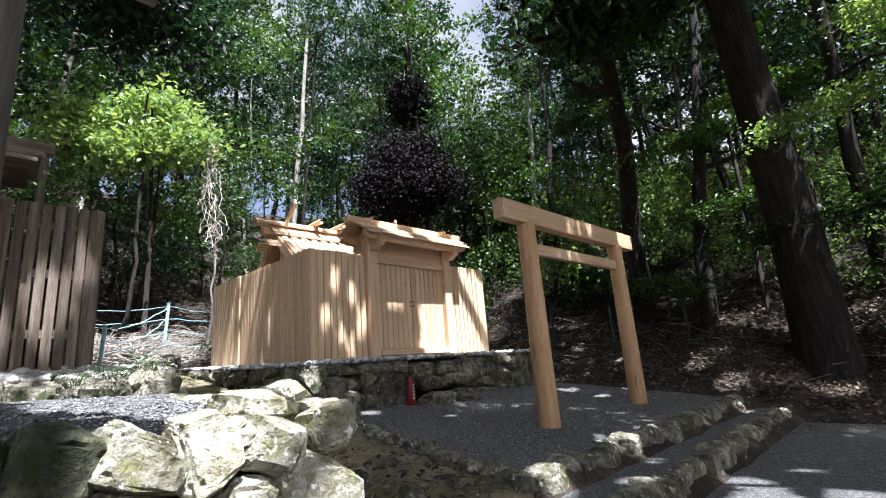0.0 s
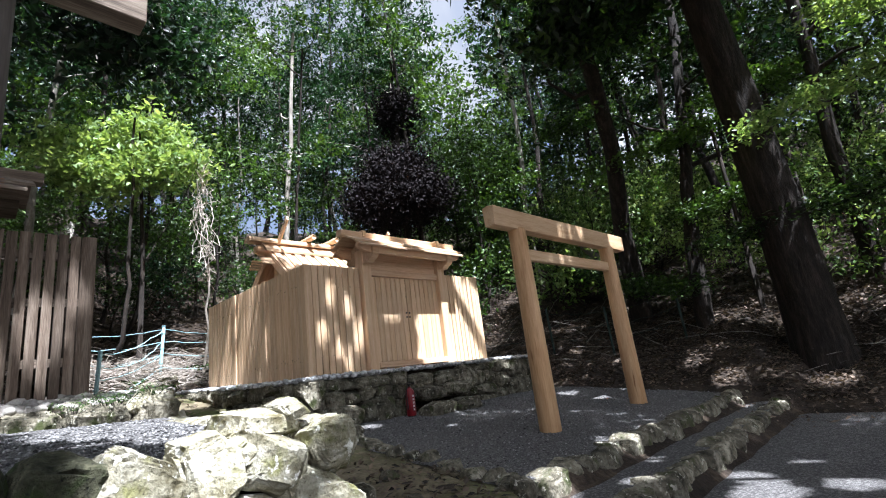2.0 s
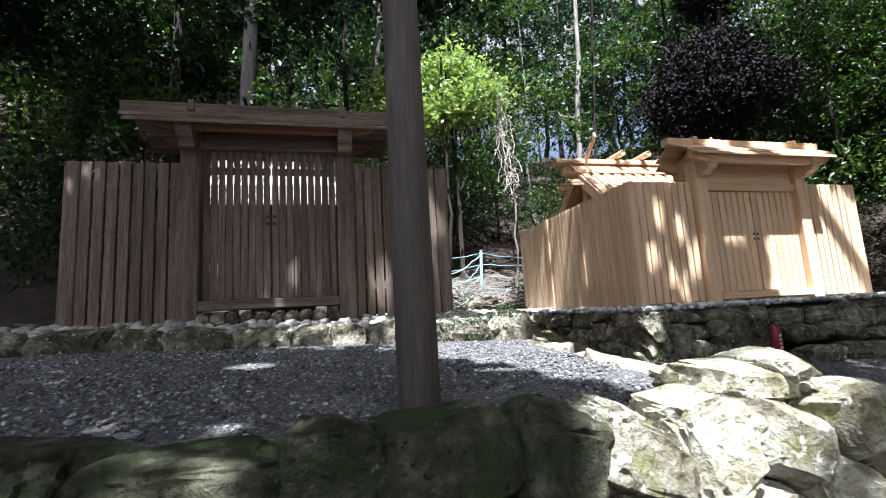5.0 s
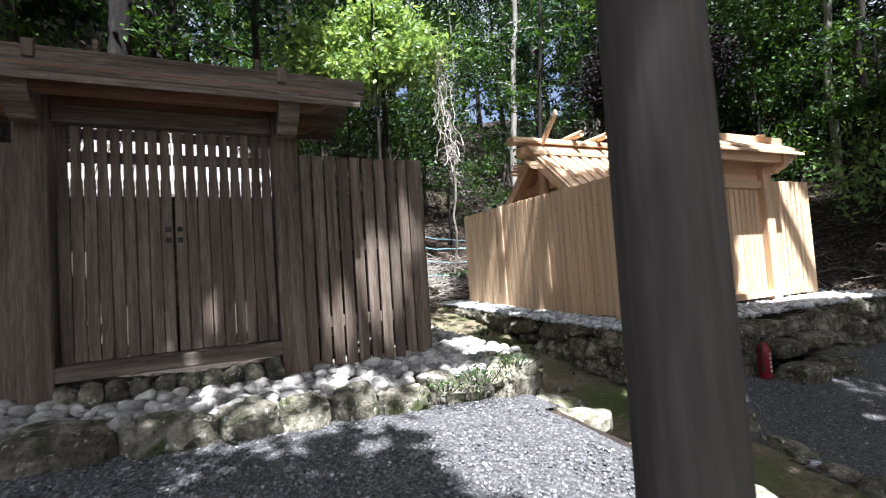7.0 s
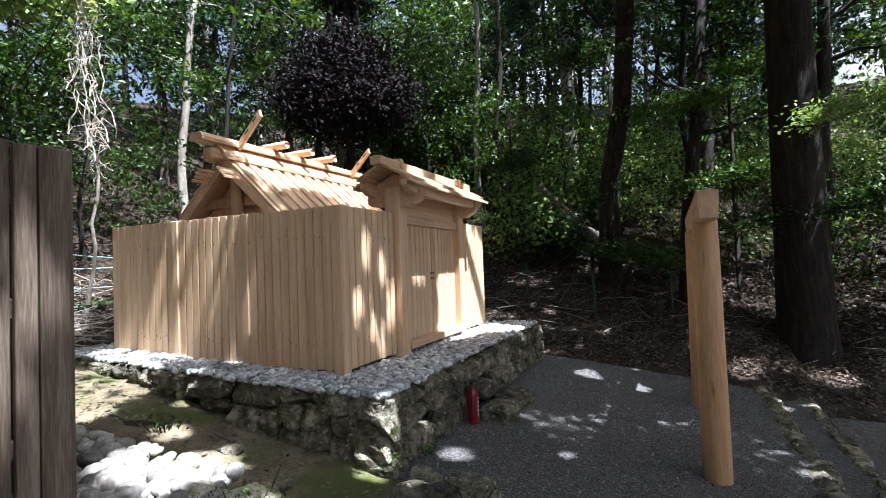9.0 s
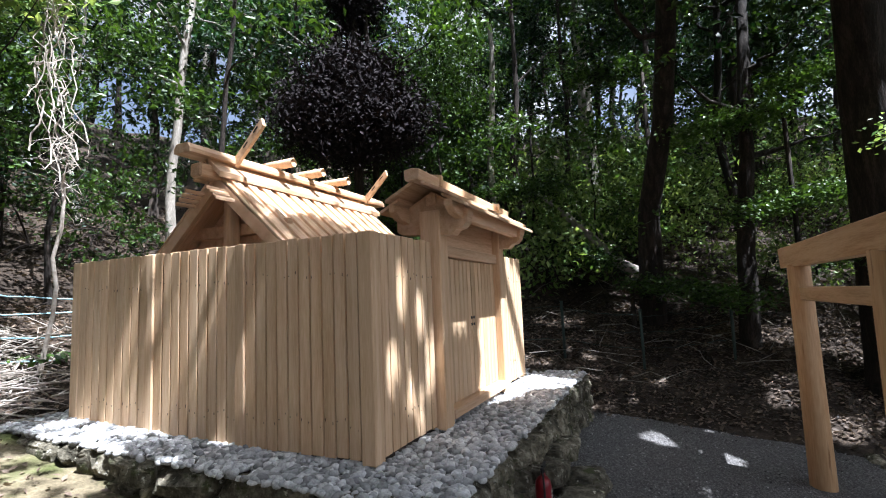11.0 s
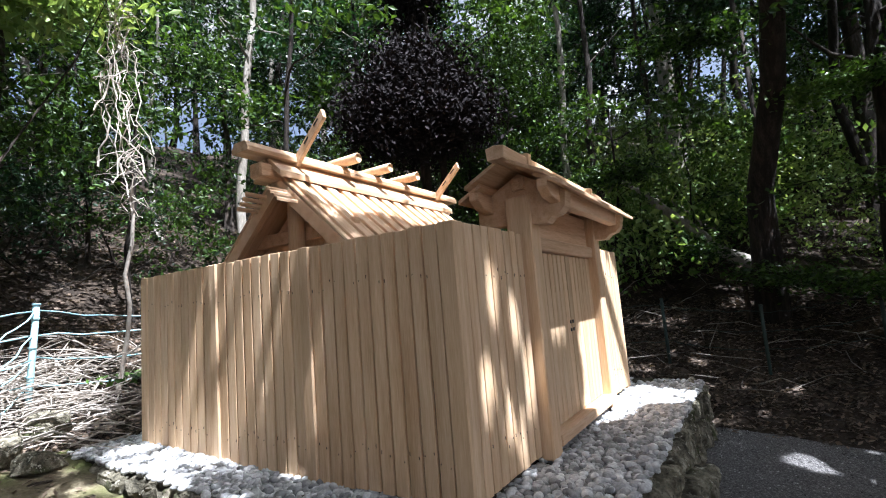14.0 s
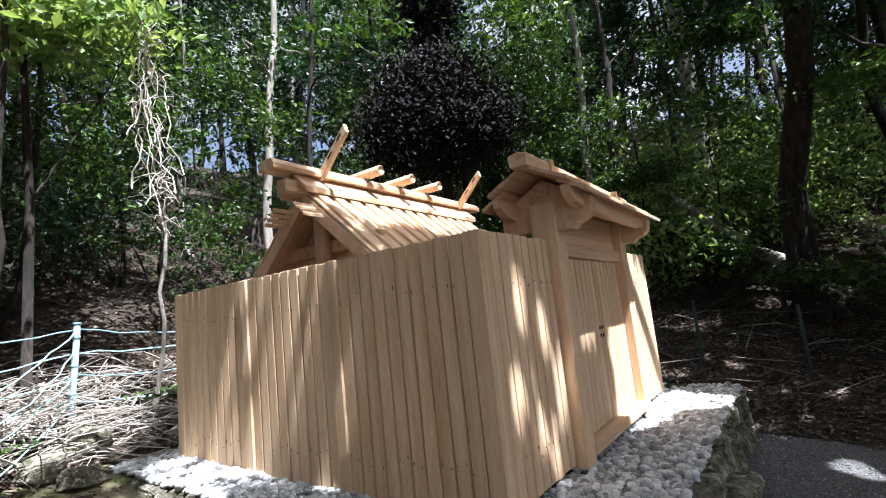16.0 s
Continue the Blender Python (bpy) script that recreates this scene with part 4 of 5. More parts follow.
VARIANTS = [
    (tree_variant(1, 13, 0.25, 2.8, LEAF, BARK, 0.10, 15, 14, 22, 0.18), "slender evergreen tree with dark trunk on the hillside"),
    (tree_variant(2, 15, 0.30, 3.0, LEAF_DEEP, BARK, 0.12, 16, 14, 22, 0.19), "tall dark-leaved evergreen tree on the hillside"),
    (tree_variant(3, 11, 0.2, 2.5, LEAF, PALE_BARK, 0.075, 14, 14, 22, 0.165), "thin pale-barked evergreen tree on the hillside"),
    (tree_variant(4, 16, 0.4, 3.2, LEAF_DEEP, PALE_BARK, 0.12, 15, 14, 22, 0.19), "tall pale-trunked tree on the hillside"),
    (tree_variant(5, 7, 0.12, 2.0, LEAF, BARK, 0.06, 14, 13, 20, 0.145), "young evergreen tree on the hillside"),
    (tree_variant(6, 14, 0.06, 3.6, LEAF_DEEP, BARK, 0.16, 18, 15, 14, 0.34), "broad dark evergreen at the back of the wood"),
]
SHRUBS = [
    (tree_variant(11, 2.0, 0.1, 1.1, LEAF, BARK, 0.025, 9, 8, 14, 0.13), "green undergrowth shrub on the leaf litter"),
    (tree_variant(12, 1.3, 0.1, 0.9, LEAF_DEEP, BARK, 0.02, 8, 8, 14, 0.11), "dark undergrowth shrub on the leaf litter"),
    (tree_variant(13, 3.4, 0.15, 1.4, LEAF, BARK, 0.03, 11, 9, 14, 0.15), "tall green sapling on the leaf litter"),
    (tree_variant(14, 1.7, 0.1, 1.2, LEAF_SUN_TONED, BARK, 0.025, 9, 8, 14, 0.13), "green bush on the leaf litter, sunlight put into its leaf colour"),
]
wood_rng = random.Random(11)
placed = []
thin_rng = random.Random(5)


def free_of(x, y, gap):
    return all((x - a) ** 2 + (y - b) ** 2 > max(gap, g) ** 2 for a, b, g in placed)


def plant(kind, x, y, scale=1.0, turn=None, group=""):
    e, label = kind
    name = "shrub" if kind in SHRUBS else "tree"
    m = pose(x, y, ground_level(x, y) - 0.02, wood_rng.uniform(-4, 4), wood_rng.uniform(-4, 4), wood_rng.uniform(0, 360) if turn is None else turn)
    c = copy_thing(e, m)
    c.name = name
    c.scale = (scale, scale, scale * wood_rng.uniform(0.9, 1.12))
    tagged(c, label, name, group)
    return c


def in_clearing(x, y):
    """A gap in the wood behind the new shrine, where the sky comes down."""
    return 122 < math.degrees(math.atan2(y - 0.6, x - 0.2)) < 134.5 and math.hypot(x, y) > 11.5


def site(x, y):
    """Kept free of trunks: the courts and the walk."""
    return -11.6 < x < 4.5 and -3.6 < y < 10.6


for band, count, gap, kinds in (((10.5, 17), 44, 1.3, VARIANTS[:5]), ((16, 26), 70, 1.9, VARIANTS[:4]), ((24, 40), 80, 2.6, VARIANTS[1:2] + VARIANTS[5:] * 3)):
    tries = 0
    while count and tries < 4000:
        tries += 1
        a = radians(wood_rng.uniform(20, 250))
        d = wood_rng.uniform(*band)
        x, y = -4 + d * math.cos(a), 3 + d * math.sin(a)
        if site(x, y) or (x > -8 and y < 13.5) or (x > 1.5 and y < 14.5) or not free_of(x, y, gap) or (-14.6 < x and -2.5 < y < 8.2) or (-9.5 < x < -2 and y < 15.5) or (-14 < x and 8 < y < 11.8):
            continue
        if in_clearing(x, y):
            if d < 20:
                plant(VARIANTS[4], x, y, wood_rng.uniform(0.8, 1.1), group="trees on the hillside")
            continue
        placed.append((x, y, gap))
        grown = plant(wood_rng.choice(kinds if x < -11 or d > 26 else (VARIANTS[1], VARIANTS[0])), x, y, wood_rng.uniform(0.85, 1.25), group="trees on the hillside")
        count -= 1
        # the slope beyond the court is thinner, and the sun comes down on it
        if -9.5 < x < 5 and y < 22 and thin_rng.random() < (0.85 if -7 < x and y < 19.5 else 0.3):
            for o in [*grown.children, grown]:
                bpy.data.objects.remove(o)
count = 150
while count:
    a = radians(wood_rng.uniform(15, 245))
    d = wood_rng.uniform(9, 24)
    x, y = -4 + d * math.cos(a), 3 + d * math.sin(a)
    if not site(x, y) and not (x > -3 and y < 11.2) and not (-15.2 < x < -11 and 0.0 < y < 8.5) and not (-9 < x < -1 and y < 15.0):
        plant(wood_rng.choice(SHRUBS[:3]), x, y, wood_rng.uniform(0.7, 1.3), group="undergrowth on the hillside")
        count -= 1
# Bushes in the lit leaf colour, standing in for sun reaching the understory.
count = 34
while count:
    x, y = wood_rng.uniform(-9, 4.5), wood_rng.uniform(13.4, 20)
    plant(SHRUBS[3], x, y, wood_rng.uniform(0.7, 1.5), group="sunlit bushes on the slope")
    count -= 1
for e, _ in VARIANTS + SHRUBS:
    for o in [*e.children, e]:
        bpy.data.objects.remove(o)

# the canopy over the courts, leaves removed along the sun's line to place sun patches
OPEN = [((-1.3, 5.9, 0.3), 0.22), ((-1.05, 5.4, 0.3), 0.28), ((-0.8, 4.9, 0.3), 0.22), ((-0.9, 6.5, 0.3), 0.18), ((-0.5, 5.8, 0.3), 0.2), ((-3.6, 2.0, 1.4), 0.55), ((-3.0, 2.1, 1.3), 0.45), ((-2.0, 1.5, 1.1), 0.55), ((-2.05, 1.95, 0.9), 0.55), ((-1.98, 1.15, 1.1), 0.22), ((-6.8, 8.65, 2.15), 0.6), ((-6.8, 8.9, 2.0), 0.45), ((-6.8, 7.4, 1.95), 0.3), ((-6.82, 5.0, 2.6), 0.09), ((-6.82, 5.75, 2.5), 0.1), ((-6.82, 5.2, 3.2), 0.08), ((-8.2, 4.66, 2.4), 0.04), ((-9.3, 4.66, 2.4), 0.06), ((-4.7, 1.85, 1.45), 0.75), ((-13.0, -0.3, 5.5), 1.2), ((-11.95, 5.05, 5.6), 0.55), ((-12.0, 5.05, 7.2), 0.5), ((-7.7, -0.25, 3.7), 0.85), ((-7.7, -0.6, 3.7), 0.7), ((-7.4, 3.4, 1.1), 0.3), ((-9.4, 3.3, 1.4), 0.4), ((-8.2, 3.6, 1.2), 0.2),
        ((-1.0, 12.6, 3.0), 0.8), ((-4.5, 13.6, 3.5), 0.9), ((-3.0, 11.4, 1.3), 0.3), ((-2.4, 10.4, 1.0), 0.25), ((-0.8, 10.9, 1.2), 0.25), ((1.5, 13.5, 5.0), 1.0),
        ((-6.8, 8.3, 2.4), 0.72), ((-6.8, 7.7, 2.1), 0.42), ((-6.4, 8.6, 1.7), 0.45), ((-2.1, 1.8, 1.0), 0.42), ((-2.3, 2.2, 1.1), 0.45), ((-5.2, 1.75, 1.45), 0.6), ((-4.1, 1.8, 1.4), 0.6), ((-4.4, 1.4, 1.4), 0.3), ((-5.66, 0.4, 1.5), 0.12),
        ((-12.3, 3.6, 2.5), 1.25), ((-6.4, 2.4, 1.7), 0.4), ((-9.2, 6.0, 4.6), 0.5), ((-9.2, 7.0, 4.6), 0.4), ((-6.6, 7.6, 4.1), 0.5), ((-6.6, 6.4, 4.1), 0.3), ((-4.9, 9.2, 0.85), 0.32), ((-4.2, 8.7, 0.8), 0.25),
        ((-2.2, 4.1, 0.6), 0.22), ((-2.3, 5.5, 0.6), 0.2), ((-3.2, 8.6, 3.4), 0.25), ((-2.7, 1.2, 3.9), 0.2), ((-12.0, 5.0, 6.3), 0.6), ((-9.3, 4.68, 2.8), 0.07), ((-8.2, 4.66, 2.8), 0.04), ((-12.7, 3.9, 8.0), 1.5), ((-6.82, 5.3, 2.3), 0.08), ((-6.82, 5.55, 2.9), 0.06), ((-6.82, 5.5, 2.0), 0.06), ((-6.8, 8.0, 2.0), 0.45), ((-6.8, 7.45, 2.3), 0.3), ((-2.2, 13.2, 4.7), 0.8), ((0.5, 11.3, 6.0), 0.7), ((-6.0, 13.3, 5.0), 0.7), ((1.0, 12.0, 7.0), 0.8), ((-4.0, 12.6, 2.0), 0.25), ((-4.8, 11.4, 1.6), 0.2), ((-6.8, 8.9, 2.8), 0.35), ((-5.9, 0.9, 1.6), 0.15), ((-6.2, 1.3, 2.5), 0.16), ((-6.2, 0.95, 2.2), 0.1), ((-6.2, 1.6, 2.9), 0.1)]
hole_rng = random.Random(31)
for _ in range(90):
    at = (hole_rng.uniform(-10, 2.5), hole_rng.uniform(10.2, 16), 2.4)
    if not (-4.6 < at[0] < -0.4 and 11.0 < at[1] < 13.0):
        OPEN.append((at, hole_rng.choice((0.06, 0.09, 0.14, 0.22))))
for _ in range(80):
    at = (hole_rng.uniform(-11, 1), hole_rng.uniform(-4, 12), 1.5)
    high = 1.5 + (-6.86 - at[0]) / 0.41
    if not (at[0] < -4.5 and at[1] < 1.2) and not (1.4 < high < 3.9 and 4.4 < at[1] < 7.3) and not (-4.0 < at[0] < -2.6 and 0.2 < at[1] < 1.1):
        OPEN.append((at, hole_rng.choice((0.06, 0.08, 0.11, 0.15))))


def shaded(points):
    """Which points stand clear of the sunny openings."""
    keep = np.ones(len(points), bool)
    s = np.array(SUN_TO)
    for c, rad in OPEN:
        rel = points - np.array(c)
        away = rel - (rel @ s)[:, None] * s
        keep &= np.linalg.norm(away, axis=1) > rad * (0.85 + 0.3 * np.abs(np.sin(points[:, 0] * 5 + points[:, 1] * 3))) + 0.05
    return keep


def big_tree(name, label, stem, girth, limbs, mat, bark, lumps, size, seed, tuft_n=62, per=24, flute=0.0, gaps=True):
    """A large tree of its own: stem points, limbs as lists of points, lumps as (centre, radii)."""
    r = np.random.default_rng(seed)
    e = thing(name, stem[0], label, "tree")
    bm = tube(stem, girth, 18, wobble=0.05, flute=flute, seed=seed)
    wood_part("trunk", e, bm, bark, "", True)
    for k, limb in enumerate(limbs):
        wood_part("limb", e, tube(limb, [girth[-1] * 0.8 * (1 - 0.75 * q / (len(limb) - 1)) for q in range(len(limb))], 8, wobble=0.05, seed=k), bark, "", True)
    if lumps:
        pts = np.concatenate([tufts(r, c, q, tuft_n, per, 0.34, 0.15) for c, q in lumps])
        pts = pts[shaded(pts)] if gaps else pts
        under(new("crown", leaf_mesh("crown", pts, size, mat, seed)), e)
    return e


def canopy(xs, ys, zs, count, seed):
    r = random.Random(seed)
    made = [((r.uniform(*xs), r.uniform(*ys), r.uniform(*zs)), (r.uniform(0.9, 1.7), r.uniform(0.9, 1.7), r.uniform(0.4, 0.9))) for _ in range(count)]
    return [q for q in made if not (121 < math.degrees(math.atan2(q[0][1] - 0.6, q[0][0] - 0.2)) < 137 and math.hypot(q[0][0], q[0][1]) > 7.5)]


big_tree("tree", "huge dark leaning trunk with a high leafy crown", [(-1.22, 12.1, 0.3), (-1.24, 12.05, 1.6), (-1.25, 12.0, 3.6), (-1.31, 11.75, 6.0), (-1.39, 11.36, 8.5), (-1.6, 10.8, 14.0)],
         [0.58, 0.47, 0.43, 0.39, 0.34, 0.2], [[(-1.45, 11.2, 9.8), (0.2, 9.6, 10.8), (2.2, 8.6, 11.4)], [(-1.45, 11.1, 10.0), (-3.2, 8.2, 11.5), (-4.5, 6.0, 12.3)], [(-1.5, 11.0, 11), (0.5, 7.0, 12.0), (1.5, 4.5, 12.4)]],
         LEAF, BARK, canopy((-5, 4), (3, 12), (9, 14), 48, 1), 0.26, 21, flute=0.05)
big_tree("tree", "tall forked dark trunk behind the gateway", [(-5.0, 13.5, 2.2), (-4.92, 13.3, 4.7), (-4.47, 12.7, 6.6), (-4.26, 12.0, 8.5), (-4.15, 11.2, 9.9), (-4.1, 10.8, 13)],
         [0.30, 0.23, 0.21, 0.20, 0.17, 0.1], [[(-4.3, 12.1, 8.3), (-4.75, 11.7, 8.1), (-5.15, 11.3, 8.6), (-5.2, 11.1, 10.0)]],
         LEAF, BARK, canopy((-5.5, -2), (8.5, 14), (8.5, 13), 14, 2), 0.26, 22)
big_tree("tree", "tall pale sunlit trunk in the wood", [(-6.7, 18.7, 4.6), (-6.75, 18.6, 8.0), (-6.8, 18.6, 12.0), (-6.9, 18.5, 17.0)], [0.30, 0.26, 0.2, 0.1], [],
         LEAF_DEEP, PALE_BARK, canopy((-9, -4), (16, 21), (12, 18), 9, 3), 0.18, 23)
# The next two trees are added out of view; their crowns only block sun.
big_tree("tree", "unseen evergreen added to shade the terrace", [(3.4, -2.6, 0.2), (3.3, -2.5, 4.0), (3.0, -2.2, 8.0), (2.6, -1.8, 13.0)], [0.4, 0.3, 0.24, 0.12],
         [[(3.0, -2.2, 8), (0.5, -0.5, 10.0), (-2.5, 0.5, 11.0)], [(2.8, -2.0, 9), (1.5, 2.5, 11.0), (-0.5, 4.5, 12.0)]], LEAF_DEEP, BARK, canopy((-7, 5), (-6, 5), (8.5, 14), 74, 4), 0.26, 24)
big_tree("tree", "unseen evergreen added to shade the path", [(5.2, 6.5, 0.2), (5.1, 6.4, 4.0), (4.8, 6.0, 9.0), (4.5, 5.6, 14.0)], [0.35, 0.28, 0.2, 0.1],
         [[(4.8, 6, 9), (2.5, 5, 11), (0.0, 4, 12.5)]], LEAF, BARK, canopy((-1, 7), (1, 10), (10, 15), 26, 5), 0.26, 25)
big_tree("tree", "dark evergreens behind the old shrine", [(-12.2, -1.5, 1.8), (-12.2, -1.4, 5.0), (-12.0, -1.2, 9.0), (-11.8, -1.0, 14.0)], [0.25, 0.2, 0.15, 0.08],
         [], LEAF_DEEP, BARK, canopy((-14, -7), (-6, 2.5), (7.5, 13), 34, 6), 0.21, 26)
big_tree("withered_tree", "tree with a dense mass of withered purple-black foliage", [(-11.6, 11.6, 3.0), (-11.6, 11.6, 6.0), (-11.7, 11.7, 9.5), (-11.8, 11.9, 13.5)], [0.14, 0.12, 0.09, 0.04], [],
         LEAF_DARK, BARK, [((-11.5, 11.3, 7.9), (1.35, 1.35, 1.15)), ((-11.5, 11.3, 7.2), (1.4, 1.4, 0.8)), ((-11.6, 11.4, 8.7), (1.0, 1.0, 0.7)), ((-10.7, 11.5, 7.5), (0.8, 0.8, 0.8)), ((-12.2, 10.8, 7.6), (0.8, 0.8, 0.8)), ((-11.5, 11.3, 7.7), (0.8, 0.8, 0.8)),
          ((-11.8, 11.9, 11.2), (0.3, 0.3, 0.9))], 0.13, 27, 420, 24, gaps=False)
big_tree("tree", "small tree with yellow-green leaves, sunlight put into their colour", [(-12.9, 3.9, 2.6), (-12.85, 3.9, 5.0), (-12.8, 3.8, 7.0), (-12.7, 3.7, 8.6)], [0.06, 0.05, 0.04, 0.02],
         [[(-12.85, 3.9, 5.0), (-12.3, 4.6, 6.6), (-12.0, 4.9, 7.6)], [(-12.85, 3.9, 5.4), (-13.2, 3.1, 6.6)]], LEAF_SUN_TONED, BARK, [((-12.4, 4.6, 7.7), (0.5, 0.5, 0.25)), ((-12.9, 3.9, 8.6), (0.65, 0.65, 0.3)), ((-13.4, 3.1, 8.1), (0.6, 0.6, 0.25)), ((-13.2, 2.4, 7.3), (0.5, 0.5, 0.2)), ((-12.5, 3.8, 7.3), (0.5, 0.5, 0.2)),
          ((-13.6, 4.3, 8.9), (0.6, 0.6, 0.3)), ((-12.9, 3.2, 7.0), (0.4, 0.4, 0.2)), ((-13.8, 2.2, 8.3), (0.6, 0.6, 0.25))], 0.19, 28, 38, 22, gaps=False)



# ---- the hanging vine, the rope fence and the brushwood ----
def wander(r, a, b, n, loose):
    a, b = Vector(a), Vector(b)
    pts = [a]
    drift = Vector((0, 0, 0))
    for k in range(1, n):
        drift = drift * 0.75 + Vector((r.gauss(0, loose), r.gauss(0, loose), r.gauss(0, loose)))
        pts.append(a.lerp(b, k / (n - 1)) + drift * math.sin(math.pi * k / n) * 1.6 + drift * 0.3)
    return pts


def hanging_vine():
    r = random.Random(8)
    base = Vector((-12.38, 5.12, ground_level(-12.38, 5.12)))
    e = thing("hanging_vine", base, "pale dry tangled vine hanging on a thin bare stem", "vine")
    wood_part("stem", e, tube(wander(r, base, (-11.95, 5.06, 4.9), 8, 0.02), [0.035, 0.03, 0.028, 0.028, 0.025, 0.025, 0.022, 0.02], 8), VINE, "", True)
    for k in range(26):
        z0, z1 = sorted((r.uniform(4.5, 7.9), r.uniform(4.7, 8.2)))
        if z1 - z0 < 0.6:
            z1 = z0 + 0.9
        mid = lambda z: Vector((-11.9 - 0.1 * (z - 5), 5.05 - 0.03 * (z - 5), z))
        w = lambda z: 0.09 + 0.15 * math.exp(-((z - 5.3) / 0.8) ** 2)
        p = mid(z0) + Vector((r.gauss(0, w(z0)), r.gauss(0, w(z0)), 0))
        q = mid(z1) + Vector((r.gauss(0, 0.12), r.gauss(0, 0.12), 0))
        n = 12
        g = r.uniform(0.005, 0.013)
        wood_part("tendril", e, tube(wander(r, p, q, n, 0.042), [g * (1 - 0.4 * i / n) for i in range(n)], 5), VINE, "", True)
    for k in range(34):
        z = r.choice((r.uniform(4.5, 5.6), r.uniform(4.5, 7.6)))
        a = r.uniform(0, 6.28)
        p = Vector((-11.9 - 0.1 * (z - 5), 5.05, z))
        q = p + Vector((math.cos(a), math.sin(a), r.uniform(-0.9, 0.3))) * r.uniform(0.15, 0.38)
        wood_part("twig", e, tube(wander(r, p, q, 7, 0.05), [0.006 * (1 - 0.1 * i) for i in range(7)], 4), VINE, "", True)
    return e


hanging_vine()


def rope_post(x, y, height, mat, label, lean=(0.0, 0.0), name="fence_post", r=0.035):
    z = ground_level(x, y)
    e = thing(name, (x, y, z), label, "fence post")
    top = (x + lean[0], y + lean[1], z + height)
    wood_part("shaft", e, cylinder((x, y, z - 0.2), top, r, 12, 0.006), mat, "", True)
    wood_part("cap", e, cylinder(top, (top[0], top[1], top[2] + 0.025), r * 1.25, 12, 0.004), mat, "", True)
    for k in range(3):
        q = 0.3 + 0.28 * k
        p = Vector((x + lean[0] * q, y + lean[1] * q, z + height * q))
        wood_part("rope_ring", e, cylinder(p, p + Vector((0, 0, 0.025)), r * 1.3, 10, 0.004), mat, "", True)
    return e, Vector(top)


def rope(a, b, sag, mat, seed, r=0.009, label="thin pale blue rope strung between fence posts"):
    q = random.Random(seed)
    a, b = Vector(a), Vector(b)
    pts = [a.lerp(b, k / 12) + Vector((q.gauss(0, 0.012), q.gauss(0, 0.012), -sag * math.sin(math.pi * k / 12) + q.gauss(0, 0.012))) for k in range(13)]
    ob = link("rope", tube(pts, [r] * 13, 6), mat, smooth=True)
    return tagged(ob, label, "rope", "ropes of the fence")


POSTS = [(-12.45, 4.2, 1.2, (0.05, 0.06)), (-10.55, 2.62, 0.98, (0.0, 0.06)), (-12.9, 2.1, 1.05, (0.05, 0.0)), (-12.7, 7.3, 1.1, (0.0, 0.05))]
tops = []
for x, y, h, lean in POSTS:
    e, top = rope_post(x, y, h, BLUE, "pale blue plastic fence post in the leaf litter", lean)
    tagged(e, group="blue fence posts")
    tops.append((Vector((x, y, ground_level(x, y))), top))
for n, (i, j) in enumerate(((0, 2), (0, 1), (0, 3))):
    for k in range(4):
        q = 0.95 - 0.24 * k
        rope(tops[i][0].lerp(tops[i][1], q), tops[j][0].lerp(tops[j][1], q), 0.10 + 0.05 * ((k + n) % 3), BLUE, 10 * n + k)

WIRE = [(-8.9, 11.3), (-6.7, 11.7), (-5.2, 11.9), (-3.6, 12.2)]
ends = []
for x, y in WIRE:
    e, top = rope_post(x, y, 1.15, GREEN_POST, "dark green fence post on the shaded slope", (0.0, -0.05), r=0.028)
    tagged(e, group="green fence posts")
    ends.append((Vector((x, y, ground_level(x, y))), top))
for a, b in zip(ends, ends[1:]):
    for q in (0.35, 0.62, 0.92):
        rope(a[0].lerp(a[1], q), b[0].lerp(b[1], q), 0.05, GREEN_POST, int(q * 100), 0.006, "thin dark wire strung between fence posts")


def twigs(name, region, count, length, girth, mat, seed, label, up=0.35):
    """Loose sticks in one mesh, lying on the ground at all angles."""
    r = random.Random(seed)
    bm = bmesh.new()
    for _ in range(count):
        x, y = region(r)
        a = r.uniform(0, 6.28)
        l = r.uniform(*length)
        z = ground_level(x, y) + r.uniform(0, 0.12)
        q = Vector((math.cos(a) * l, math.sin(a) * l, r.uniform(-0.1, up) * l))
        q.z = max(q.z, ground_level(x + q.x, y + q.y) - z + 0.01)
        p = Vector((x, y, z))
        bend = Vector((r.gauss(0, 0.06), r.gauss(0, 0.06), abs(r.gauss(0, 0.07))))
        g = r.uniform(*girth)
        tube([p, p + q * 0.5 + bend * l, p + q], [g, g * 0.8, g * 0.3], 5, bm)
    return tagged(link(name, bm, mat, smooth=True), label, "brushwood", kind="stuff")


twigs("brushwood", lambda r: (r.gauss(-12.5, 0.55), r.gauss(3.6, 0.85)), 800, (0.3, 1.1), (0.005, 0.014), VINE, 4, "heap of pale dry cut branches by the rope fence")
twigs("fallen_twigs", lambda r: (r.uniform(-18, -11.3), r.uniform(-2, 14)), 420, (0.3, 1.3), (0.004, 0.014), BARK, 5, "dark fallen twigs on the hillside")
twigs("slope_branches", lambda r: (r.uniform(-11, 1.5), r.uniform(11, 16)), 170, (0.3, 1.3), (0.004, 0.011), PALE_BARK, 16, "bleached fallen branches on the shaded slope", 0.5)
twigs("slope_twigs", lambda r: (r.uniform(-11, 1), r.uniform(10.6, 15)), 420, (0.3, 1.0), (0.003, 0.010), BARK, 6, "fallen twigs on the shaded slope")


